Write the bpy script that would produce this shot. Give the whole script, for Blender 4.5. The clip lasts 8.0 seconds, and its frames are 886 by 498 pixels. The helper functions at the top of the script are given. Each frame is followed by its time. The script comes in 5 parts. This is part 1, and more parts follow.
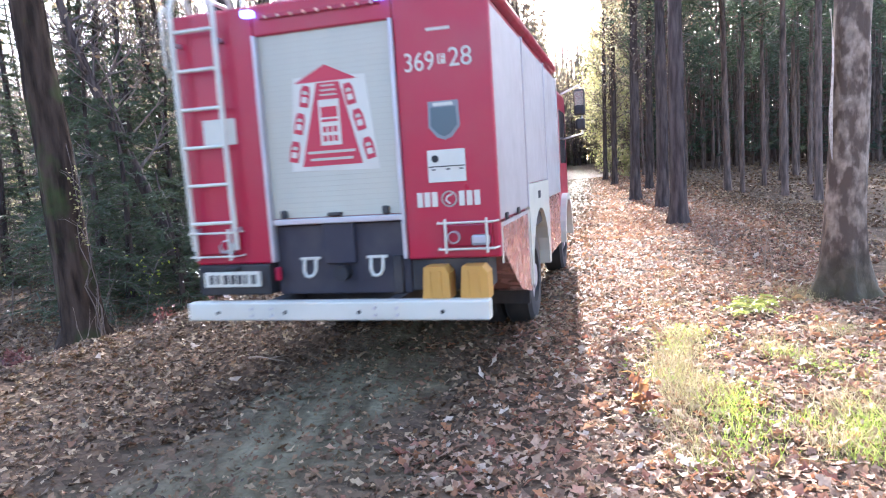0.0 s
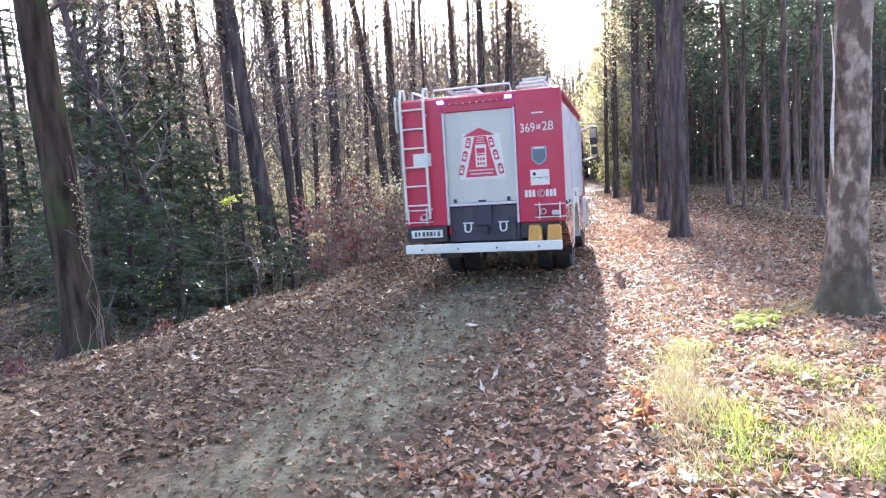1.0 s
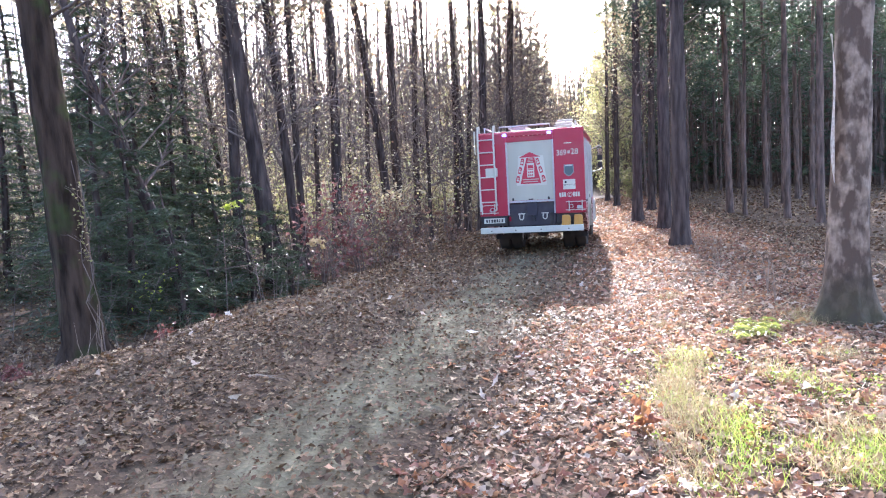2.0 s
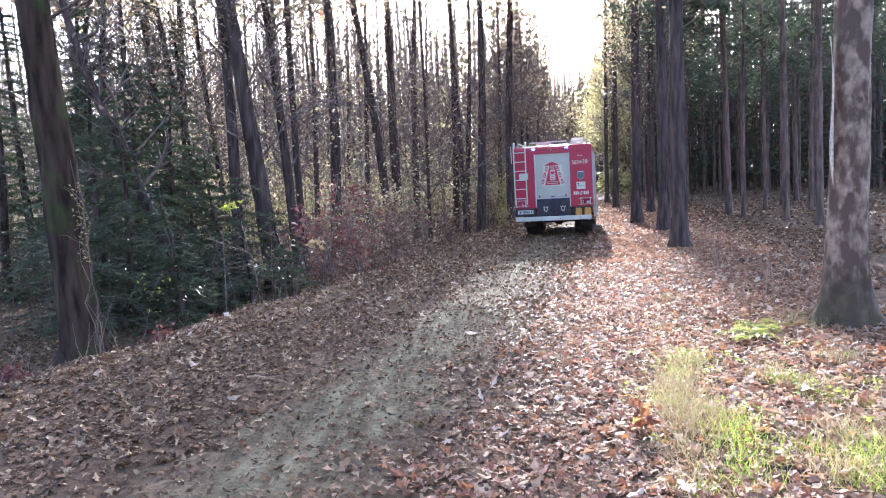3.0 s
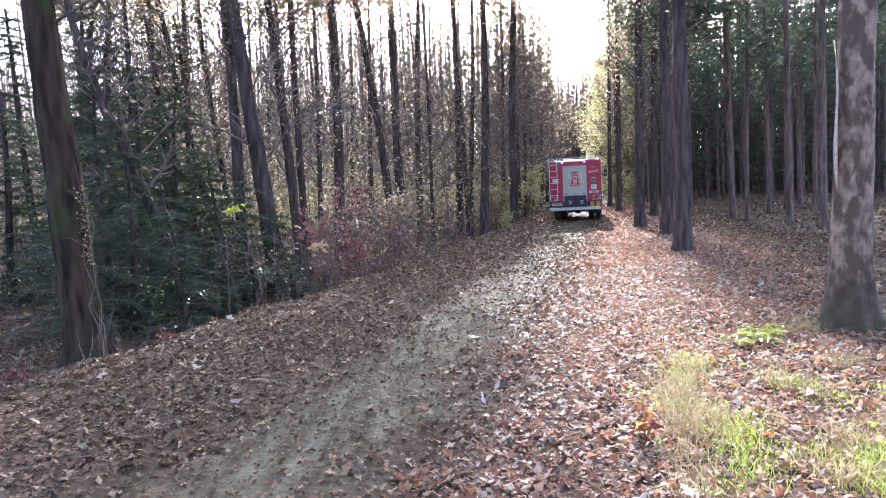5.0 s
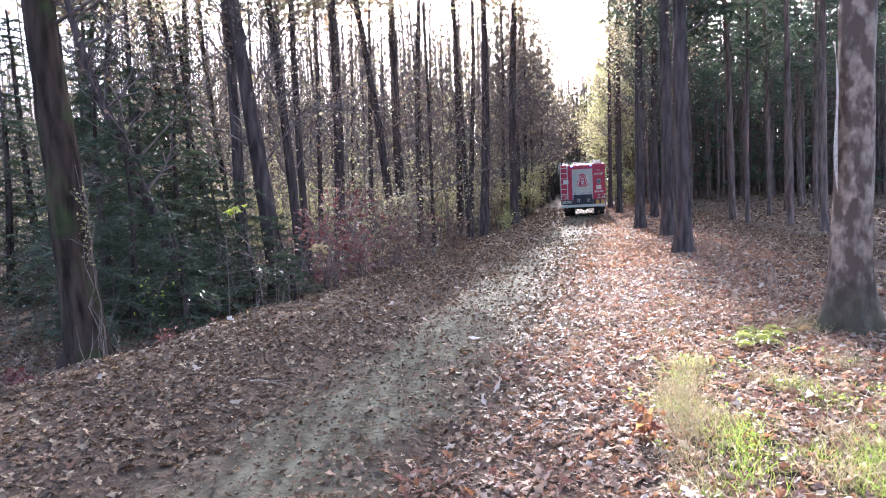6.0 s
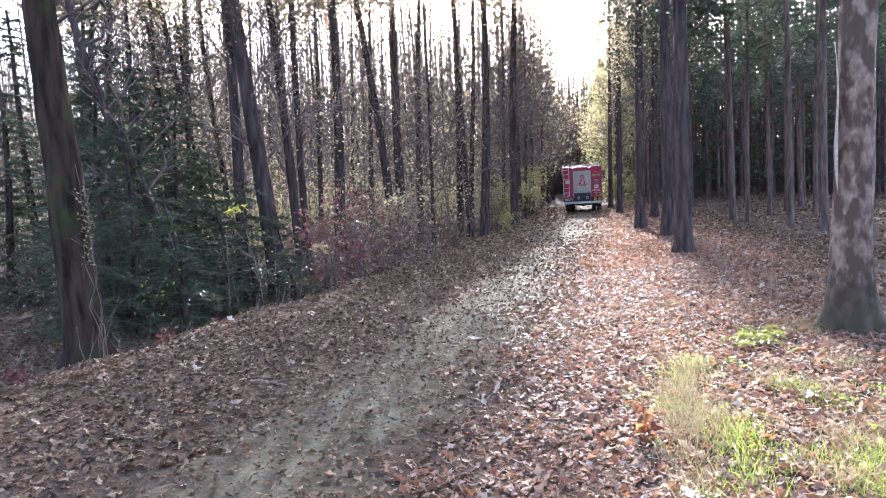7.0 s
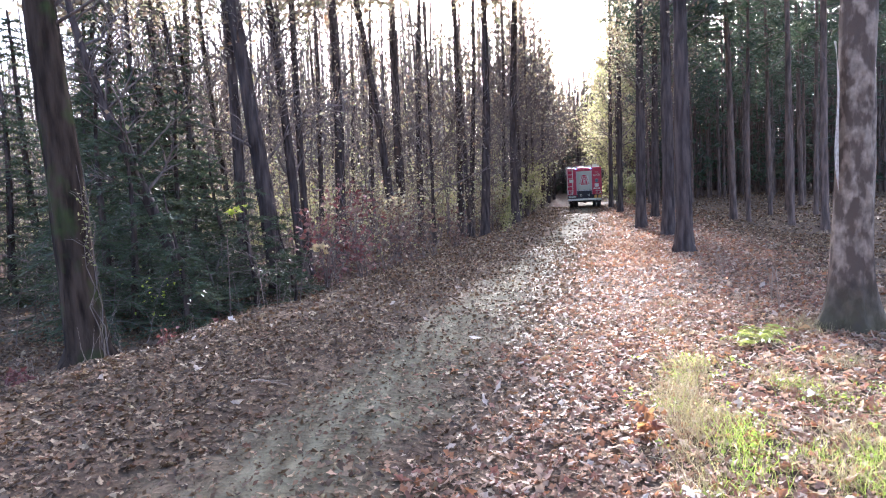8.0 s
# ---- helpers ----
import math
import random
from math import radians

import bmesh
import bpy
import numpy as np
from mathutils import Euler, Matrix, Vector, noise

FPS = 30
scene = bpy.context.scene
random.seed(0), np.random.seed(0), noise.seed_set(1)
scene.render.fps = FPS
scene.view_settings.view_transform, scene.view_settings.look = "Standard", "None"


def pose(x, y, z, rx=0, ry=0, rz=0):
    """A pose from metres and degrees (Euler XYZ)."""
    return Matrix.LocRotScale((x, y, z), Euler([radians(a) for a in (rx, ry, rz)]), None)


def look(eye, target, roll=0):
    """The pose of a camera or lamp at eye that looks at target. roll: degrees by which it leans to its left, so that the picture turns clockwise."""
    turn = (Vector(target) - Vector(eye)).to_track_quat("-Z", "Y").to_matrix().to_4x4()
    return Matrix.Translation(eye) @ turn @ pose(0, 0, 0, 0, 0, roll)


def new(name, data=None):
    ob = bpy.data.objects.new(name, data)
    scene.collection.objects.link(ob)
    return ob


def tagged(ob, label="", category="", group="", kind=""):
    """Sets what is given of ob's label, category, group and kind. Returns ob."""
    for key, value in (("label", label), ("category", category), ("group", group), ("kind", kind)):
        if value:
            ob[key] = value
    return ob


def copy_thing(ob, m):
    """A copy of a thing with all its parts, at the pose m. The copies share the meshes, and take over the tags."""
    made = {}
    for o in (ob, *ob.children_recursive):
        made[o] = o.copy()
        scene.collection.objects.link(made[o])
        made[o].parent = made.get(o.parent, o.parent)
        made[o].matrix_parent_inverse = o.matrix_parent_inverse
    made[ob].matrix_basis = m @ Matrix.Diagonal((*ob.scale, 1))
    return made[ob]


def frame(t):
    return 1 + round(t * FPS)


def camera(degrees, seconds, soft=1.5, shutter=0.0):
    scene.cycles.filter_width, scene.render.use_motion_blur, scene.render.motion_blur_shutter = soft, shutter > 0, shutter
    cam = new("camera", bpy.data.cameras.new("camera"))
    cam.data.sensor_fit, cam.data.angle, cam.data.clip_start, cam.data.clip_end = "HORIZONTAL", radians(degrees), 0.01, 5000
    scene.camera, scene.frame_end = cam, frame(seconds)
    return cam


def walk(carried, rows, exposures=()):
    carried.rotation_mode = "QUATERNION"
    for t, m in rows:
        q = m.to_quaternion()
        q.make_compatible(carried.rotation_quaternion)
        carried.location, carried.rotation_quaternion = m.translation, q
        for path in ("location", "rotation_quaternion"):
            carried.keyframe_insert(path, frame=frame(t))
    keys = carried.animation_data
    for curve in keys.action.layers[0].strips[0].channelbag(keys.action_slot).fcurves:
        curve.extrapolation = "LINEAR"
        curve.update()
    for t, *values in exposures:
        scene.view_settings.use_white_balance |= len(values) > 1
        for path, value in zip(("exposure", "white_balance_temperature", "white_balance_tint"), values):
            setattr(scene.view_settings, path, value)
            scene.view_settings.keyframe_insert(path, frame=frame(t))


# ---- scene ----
cam = camera(67.9, 8.0, soft=1.1, shutter=0.4)


def held(pitch, yaw, roll):
    return pose(0, 0, 1.68, 90 + pitch, 0, yaw) @ pose(0, 0, 0, 0, 0, roll)


walk(cam, [
    (0.0, held(-6.54, -0.32, -3.72)), (0.2, held(-6.40, -0.50, -3.70)), (0.5, held(-5.61, -0.41, -3.62)),
    (1.0, held(-5.41, -0.25, -3.46)), (1.5, held(-5.05, -0.19, -3.29)), (3.0, held(-4.73, -0.33, -3.05)),
    (3.5, held(-4.66, -0.30, -3.05)), (4.0, held(-4.65, -0.27, -3.04)), (4.5, held(-4.52, -0.14, -3.02)),
    (6.0, held(-4.31, -0.07, -2.89)), (6.5, held(-4.26, -0.17, -2.86)), (7.0, held(-4.31, -0.05, -2.88)),
    (7.5, held(-4.31, -0.05, -2.88)), (8.0, held(-4.33, 0.0, -2.98)),
], exposures=[(0.0, 3.32, 5600, 15), (1.5, 3.22, 5480, 16), (3.5, 2.88, 5420, 19), (8.0, 2.85, 5420, 19)])

# ---- daylight: a low sun straight down the track ----
SUN_AZ, SUN_EL = 10.4, 23.0
world = bpy.data.worlds.new("sky")
scene.world = world
world.use_nodes = True
wn = world.node_tree
sky = wn.nodes.new("ShaderNodeTexSky")
sky.sky_type, sky.sun_disc = "NISHITA", False
sky.sun_elevation, sky.sun_rotation = radians(SUN_EL), radians(SUN_AZ)
sky.dust_density, sky.air_density, sky.ozone_density = 4.0, 0.7, 0.0
wn.links.new(sky.outputs[0], wn.nodes["Background"].inputs[0])
wn.nodes["Background"].inputs[1].default_value = 0.15
lamp = bpy.data.lights.new("sun", "SUN")
lamp.energy, lamp.angle, lamp.color = 3.6, radians(0.6), (1.0, 0.93, 0.84)
sun = new("sun", lamp)
sun_way = Vector((math.sin(radians(SUN_AZ)) * math.cos(radians(SUN_EL)), math.cos(radians(SUN_AZ)) * math.cos(radians(SUN_EL)), math.sin(radians(SUN_EL))))
sun.matrix_world = look(sun_way * 80, (0, 0, 0))


# ---- materials ----
def material(name, rough=0.7, metal=0.0, spec=0.4):
    m = bpy.data.materials.new(name)
    m.use_nodes = True
    p = m.node_tree.nodes["Principled BSDF"]
    p.inputs["Roughness"].default_value, p.inputs["Metallic"].default_value = rough, metal
    p.inputs["Specular IOR Level"].default_value = spec
    return m, m.node_tree, p


def ramp(nt, source, stops):
    r = nt.nodes.new("ShaderNodeValToRGB")
    while len(r.color_ramp.elements) < len(stops):
        r.color_ramp.elements.new(0.5)
    for e, (at, c) in zip(r.color_ramp.elements, stops):
        e.position, e.color = at, (*c, 1)
    nt.links.new(source, r.inputs[0])
    return r.outputs[0]


def noise_tex(nt, scale, detail=4, stretch=(1, 1, 1), space="Object"):
    co = nt.nodes.new("ShaderNodeTexCoord")
    mp = nt.nodes.new("ShaderNodeMapping")
    mp.inputs["Scale"].default_value = stretch
    n = nt.nodes.new("ShaderNodeTexNoise")
    n.inputs["Scale"].default_value, n.inputs["Detail"].default_value = scale, detail
    nt.links.new(co.outputs[space], mp.inputs[0])
    nt.links.new(mp.outputs[0], n.inputs["Vector"])
    return n.outputs["Fac"]


def mix(nt, fac, a, b, kind="MIX"):
    x = nt.nodes.new("ShaderNodeMix")
    x.data_type, x.blend_type = "RGBA", kind
    for socket, v in ((x.inputs["Factor"], fac), (x.inputs["A"], a), (x.inputs["B"], b)):
        if isinstance(v, (int, float)):
            socket.default_value = v
        elif isinstance(v, tuple):
            socket.default_value = (*v, 1)
        else:
            nt.links.new(v, socket)
    return x.outputs["Result"]


def bump(nt, p, height, strength, distance):
    b = nt.nodes.new("ShaderNodeBump")
    b.inputs["Strength"].default_value, b.inputs["Distance"].default_value = strength, distance
    nt.links.new(height, b.inputs["Height"])
    nt.links.new(b.outputs[0], p.inputs["Normal"])


def calc(nt, op, a, b=0.0):
    n = nt.nodes.new("ShaderNodeMath")
    n.operation = op
    for socket, v in zip(n.inputs, (a, b)):
        if isinstance(v, (int, float)):
            socket.default_value = v
        else:
            nt.links.new(v, socket)
    return n.outputs[0]


def bark_mat(name, dark, light, moss=0.0):
    m, nt, p = material(name, 0.95, 0, 0.1)
    big = noise_tex(nt, 1.1, 3)
    grain = noise_tex(nt, 9.0, 6, (1, 1, 0.16))
    c = ramp(nt, grain, [(0.38, dark), (0.63, light)])
    c = mix(nt, ramp(nt, big, [(0.35, (0, 0, 0)), (0.75, (0.6, 0.6, 0.6))]), c, tuple(0.55 * (a + b) for a, b in zip(dark, light)))
    if moss:
        c = mix(nt, ramp(nt, noise_tex(nt, 2.3, 5), [(0.62 - moss, (0, 0, 0)), (0.72, (0.75, 0.75, 0.75))]), c, (0.05, 0.075, 0.02))
    nt.links.new(c, p.inputs["Base Color"])
    bump(nt, p, grain, 1.0, 0.07)
    return m


def birch_mat():
    m, nt, p = material("birch_bark", 0.75, 0, 0.3)
    patch = noise_tex(nt, 7.5, 6, (1, 1, 0.5))
    lines = noise_tex(nt, 12.0, 7, (1.0, 1.0, 0.9))
    pale = ramp(nt, lines, [(0.35, (0.2, 0.145, 0.1)), (0.7, (0.38, 0.285, 0.205))])
    c = mix(nt, ramp(nt, patch, [(0.46, (1, 1, 1)), (0.59, (0, 0, 0))]), pale, (0.095, 0.063, 0.042))
    co = nt.nodes.new("ShaderNodeTexCoord")
    sep = nt.nodes.new("ShaderNodeSeparateXYZ")
    nt.links.new(co.outputs["Object"], sep.inputs[0])
    low = calc(nt, "SUBTRACT", 1.5, calc(nt, "ADD", sep.outputs[2], calc(nt, "MULTIPLY", noise_tex(nt, 3.0, 4), 1.6)))
    c = mix(nt, ramp(nt, low, [(0.0, (0, 0, 0)), (0.45, (0.8, 0.8, 0.8))]), c, (0.05, 0.034, 0.02))
    moss = calc(nt, "MULTIPLY", calc(nt, "SUBTRACT", 0.75, sep.outputs[2]), noise_tex(nt, 6.0, 5))
    c = mix(nt, ramp(nt, moss, [(0.1, (0, 0, 0)), (0.42, (0.45, 0.45, 0.45))]), c, (0.08, 0.075, 0.025))
    nt.links.new(c, p.inputs["Base Color"])
    bump(nt, p, patch, 0.9, 0.04)
    return m


def leaf_mat(name, colours, through_part=0.45, rough=0.45, spec=0.5):
    """Thin leaves, each its own shade, that let some light through."""
    m, nt, p = material(name, rough, 0, spec)
    geo = nt.nodes.new("ShaderNodeNewGeometry")
    n = len(colours)
    c = ramp(nt, geo.outputs["Random Per Island"], [(i / max(1, n - 1), k) for i, k in enumerate(colours)])
    c = mix(nt, 0.35, c, ramp(nt, noise_tex(nt, 60, 3), [(0.3, (0.25, 0.25, 0.25)), (0.7, (1, 1, 1))]), "MULTIPLY")
    nt.links.new(c, p.inputs["Base Color"])
    tr = nt.nodes.new("ShaderNodeBsdfTranslucent")
    nt.links.new(c, tr.inputs[0])
    sh = nt.nodes.new("ShaderNodeMixShader")
    sh.inputs[0].default_value = through_part
    nt.links.new(p.outputs[0], sh.inputs[1])
    nt.links.new(tr.outputs[0], sh.inputs[2])
    nt.links.new(sh.outputs[0], nt.nodes["Material Output"].inputs[0])
    return m


def paint_mat(name, colour, rough=0.3, metal=0.0, dirt=0.25, soil=(0.16, 0.13, 0.1), scale=2.0):
    m, nt, p = material(name, rough, metal, 0.5)
    c = mix(nt, ramp(nt, noise_tex(nt, scale, 6), [(0.42, (0, 0, 0)), (0.8, (dirt, dirt, dirt))]), colour, soil)
    nt.links.new(c, p.inputs["Base Color"])
    r = nt.nodes.new("ShaderNodeMapRange")
    r.inputs[3].default_value, r.inputs[4].default_value = max(0.05, rough - 0.1), min(1, rough + 0.2)
    nt.links.new(noise_tex(nt, 7, 5), r.inputs[0])
    nt.links.new(r.outputs[0], p.inputs["Roughness"])
    return m


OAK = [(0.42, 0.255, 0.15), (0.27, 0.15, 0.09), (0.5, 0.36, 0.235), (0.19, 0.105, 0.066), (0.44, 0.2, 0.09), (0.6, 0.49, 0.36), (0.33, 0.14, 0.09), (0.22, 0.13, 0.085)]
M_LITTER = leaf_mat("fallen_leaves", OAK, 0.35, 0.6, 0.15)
M_PALELEAF = leaf_mat("pale_maple_leaves", [(0.6, 0.5, 0.4), (0.5, 0.36, 0.24), (0.66, 0.58, 0.48), (0.52, 0.3, 0.12)], 0.3, 0.5, 0.4)
# trodden leaves; also the darker copy that paints shade into the pine floor
M_TRODDEN_SHADY = leaf_mat("trodden_and_shady_leaves", [(0.2, 0.125, 0.064), (0.095, 0.06, 0.033), (0.25, 0.155, 0.08), (0.055, 0.036, 0.022), (0.19, 0.09, 0.042), (0.44, 0.33, 0.19), (0.12, 0.076, 0.043), (0.28, 0.165, 0.08)], 0.15, 0.55, 0.25)
M_REDLEAF = leaf_mat("red_oak_leaves", [(0.2, 0.065, 0.055), (0.34, 0.16, 0.13), (0.14, 0.06, 0.05), (0.25, 0.08, 0.065), (0.3, 0.19, 0.15)], 0.4)
M_BROWNOAK = leaf_mat("brown_oak_leaves", [(0.16, 0.08, 0.055), (0.26, 0.15, 0.1), (0.11, 0.06, 0.045), (0.33, 0.22, 0.15), (0.18, 0.09, 0.065)], 0.45)
M_CREAM = leaf_mat("cream_maple_leaves", [(0.62, 0.5, 0.26), (0.5, 0.36, 0.16), (0.66, 0.56, 0.34)], 0.5)
M_TANLEAF = leaf_mat("tan_leaves", [(0.36, 0.26, 0.15), (0.5, 0.42, 0.27), (0.3, 0.17, 0.1), (0.45, 0.43, 0.22), (0.55, 0.5, 0.36)], 0.6, 0.35)
M_SEEDLEAF = leaf_mat("seedling_leaves", [(0.30, 0.12, 0.05), (0.42, 0.22, 0.07), (0.24, 0.09, 0.05), (0.46, 0.3, 0.1)], 0.5)
M_GREENLEAF = leaf_mat("yellow_green_leaves", [(0.40, 0.40, 0.14), (0.52, 0.48, 0.2), (0.28, 0.3, 0.1), (0.46, 0.38, 0.2), (0.55, 0.5, 0.3)], 0.6)
M_HAZEL = leaf_mat("hazel_leaves", [(0.42, 0.5, 0.06), (0.55, 0.58, 0.1), (0.34, 0.42, 0.06)], 0.65)
M_NEEDLE = leaf_mat("spruce_needles", [(0.055, 0.075, 0.035), (0.075, 0.105, 0.045), (0.1, 0.125, 0.055), (0.075, 0.07, 0.04)], 0.3, 0.5)
M_PINE = leaf_mat("pine_needles", [(0.06, 0.085, 0.05), (0.085, 0.115, 0.06), (0.11, 0.125, 0.075)], 0.45, 0.5)
M_GRASS = leaf_mat("grass_blades", [(0.25, 0.37, 0.045), (0.38, 0.48, 0.08), (0.3, 0.42, 0.05), (0.45, 0.43, 0.14)], 0.55, 0.4)
M_STRAW = leaf_mat("dry_grass", [(0.4, 0.33, 0.17), (0.5, 0.42, 0.24), (0.3, 0.22, 0.12), (0.36, 0.34, 0.12)], 0.35, 0.5)
M_FERN = leaf_mat("fern_leaves", [(0.3, 0.34, 0.06), (0.44, 0.46, 0.11), (0.22, 0.25, 0.06), (0.46, 0.4, 0.13)], 0.55, 0.45)
M_BARK = bark_mat("dark_bark", (0.035, 0.026, 0.022), (0.12, 0.09, 0.075))
M_BARK_MOSS = bark_mat("mossy_bark", (0.016, 0.011, 0.008), (0.075, 0.052, 0.036), 0.1)
M_PINEBARK = bark_mat("pine_bark", (0.07, 0.052, 0.043), (0.22, 0.155, 0.12))
M_TWIG = bark_mat("twig_bark", (0.09, 0.07, 0.06), (0.24, 0.19, 0.16))
M_STICK = bark_mat("dry_stick", (0.2, 0.15, 0.11), (0.42, 0.33, 0.25))
M_BIRCH = birch_mat()


# ---- the lie of the land ----
def track_x(y):
    d = y - 4.96
    return -0.866 + 0.2886 * d - 0.0006 * d * np.minimum(d, 120)


def smooth(a, b, v):
    k = np.clip((v - a) / (b - a), 0, 1)
    return k * k * (3 - 2 * k)


def rise(y):
    return np.where(y < 20, 0, np.where(y < 50, 0.4 * (np.clip(y - 20, 0, 30) / 30) ** 1.4, 0.4 + 0.02 * (np.minimum(y, 160) - 50)))


def land(x, y):
    """Height of the ground: a track that climbs a little, a bank that falls to the wood beside it."""
    x, y = np.asarray(x, float), np.asarray(y, float)
    o = x - track_x(y)
    edge = -3.45 - 0.5 * (1 - smooth(4, 22, y)) + 0.18 * np.sin(y * 1.7) + 0.12 * np.sin(y * 3.9 + 1)
    z = rise(y) - 0.55 * (1 - smooth(edge - 1.3, edge + 0.25, o)) * smooth(-30, 2, y)
    z = z + 0.07 * np.exp(-((o - edge - 0.5) / 0.35) ** 2)
    z = z - 0.045 * np.exp(-((np.abs(o) - 0.92) / 0.2) ** 2) + 0.02 * np.exp(-((np.abs(o) - 1.28) / 0.1) ** 2) + 0.06 * smooth(2.2, 3.4, o) - 0.22 * smooth(4.6, 9, o)
    z = z + 0.018 * np.sin(x * 2.3 + y * 1.1) * np.sin(y * 1.9 - x) + 0.05 * np.sin(x * 0.33 + 1) * np.sin(y * 0.27) * smooth(3.5, 8, np.abs(o))
    return z


def land_at(x, y):
    return float(land(x, y))


def mesh_of(name, verts, faces, mat, flat=False):
    me = bpy.data.meshes.new(name)
    me.from_pydata([tuple(v) for v in verts], [], [tuple(f) for f in faces])
    me.materials.append(mat)
    if not flat:
        me.shade_smooth()
    return me


def quick_mesh(name, verts, tris, mat):
    """A mesh from arrays of points and triangles."""
    me = bpy.data.meshes.new(name)
    verts, tris = np.asarray(verts, np.float32), np.asarray(tris, np.int32)
    me.vertices.add(len(verts))
    me.vertices.foreach_set("co", verts.ravel())
    me.loops.add(tris.size)
    me.loops.foreach_set("vertex_index", tris.ravel())
    me.polygons.add(len(tris))
    me.polygons.foreach_set("loop_start", np.arange(0, tris.size, 3, dtype=np.int32))
    me.update(calc_edges=True)
    me.materials.append(mat)
    return me


def ground_mat():
    m, nt, p = material("forest_floor", 0.95, 0, 0.08)
    geo = nt.nodes.new("ShaderNodeNewGeometry")
    sep = nt.nodes.new("ShaderNodeSeparateXYZ")
    nt.links.new(geo.outputs["Position"], sep.inputs[0])
    d = calc(nt, "SUBTRACT", sep.outputs[1], 4.96)
    cx = calc(nt, "ADD", -0.866, calc(nt, "SUBTRACT", calc(nt, "MULTIPLY", d, 0.2886), calc(nt, "MULTIPLY", calc(nt, "MULTIPLY", d, d), 0.0006)))
    off = calc(nt, "ABSOLUTE", calc(nt, "SUBTRACT", sep.outputs[0], cx))
    off = calc(nt, "ADD", off, calc(nt, "MULTIPLY", calc(nt, "SUBTRACT", noise_tex(nt, 1.6, 6), 0.5), 2.2))
    vor = nt.nodes.new("ShaderNodeTexVoronoi")
    vor.inputs["Scale"].default_value = 16
    nt.links.new(geo.outputs["Position"], vor.inputs["Vector"])
    cell = nt.nodes.new("ShaderNodeSeparateColor")
    nt.links.new(vor.outputs["Color"], cell.inputs[0])
    leaves = ramp(nt, cell.outputs[0], [(0.0, (0.06, 0.04, 0.026)), (0.35, (0.12, 0.082, 0.052)), (0.7, (0.18, 0.12, 0.075)), (1.0, (0.08, 0.055, 0.036))])
    leaves = mix(nt, ramp(nt, noise_tex(nt, 2.5, 6), [(0.35, (0, 0, 0)), (0.7, (0.7, 0.7, 0.7))]), leaves, (0.07, 0.053, 0.034))
    drag = nt.nodes.new("ShaderNodeMapping")
    drag.inputs["Rotation"].default_value, drag.inputs["Scale"].default_value = (0, 0, radians(16)), (1, 0.22, 1)
    nt.links.new(geo.outputs["Position"], drag.inputs[0])
    streak = nt.nodes.new("ShaderNodeTexNoise")
    streak.inputs["Scale"].default_value, streak.inputs["Detail"].default_value = 7, 9
    nt.links.new(drag.outputs[0], streak.inputs["Vector"])
    earth = ramp(nt, streak.outputs["Fac"], [(0.32, (0.08, 0.066, 0.038)), (0.5, (0.14, 0.12, 0.072)), (0.7, (0.205, 0.18, 0.112))])
    c = mix(nt, ramp(nt, off, [(0.25, (0, 0, 0)), (1.0, (1, 1, 1))]), earth, leaves)
    nt.links.new(c, p.inputs["Base Color"])
    hgt = calc(nt, "ADD", calc(nt, "MULTIPLY", vor.outputs["Distance"], 0.6), noise_tex(nt, 22, 6))
    bump(nt, p, hgt, 0.8, 0.04)
    return m


def build_ground():
    xs = np.concatenate([-np.geomspace(420, 12, 26), np.arange(-11.7, 12, 0.13), np.geomspace(12.2, 420, 26)])
    ys = np.concatenate([-np.geomspace(300, 4, 14), np.arange(-3, 2, 0.6), np.arange(2.2, 20, 0.13), np.arange(20.2, 60, 0.5), np.geomspace(61, 700, 36)])
    X, Y = np.meshgrid(xs, ys)
    Z = land(X, Y)
    near = smooth(40, 15, np.hypot(X, Y))
    lumps = np.array([[noise.noise((x * 3.1, y * 3.1, 0)) + 0.6 * noise.noise((x * 8, y * 8, 4)) for x in xs] for y in ys])
    Z = Z + 0.022 * lumps * near
    nx, ny = len(xs), len(ys)
    i = (np.arange(ny - 1)[:, None] * nx + np.arange(nx - 1)).ravel()
    tris = np.concatenate([np.stack([i, i + 1, i + nx + 1], 1), np.stack([i, i + nx + 1, i + nx], 1)])
    me = quick_mesh("ground", np.stack([X.ravel(), Y.ravel(), Z.ravel()], 1), tris, ground_mat())
    me.shade_smooth()
    tagged(new("ground", me), "leaf-strewn forest track and woodland floor of bare earth", "ground", kind="structure")


build_ground()


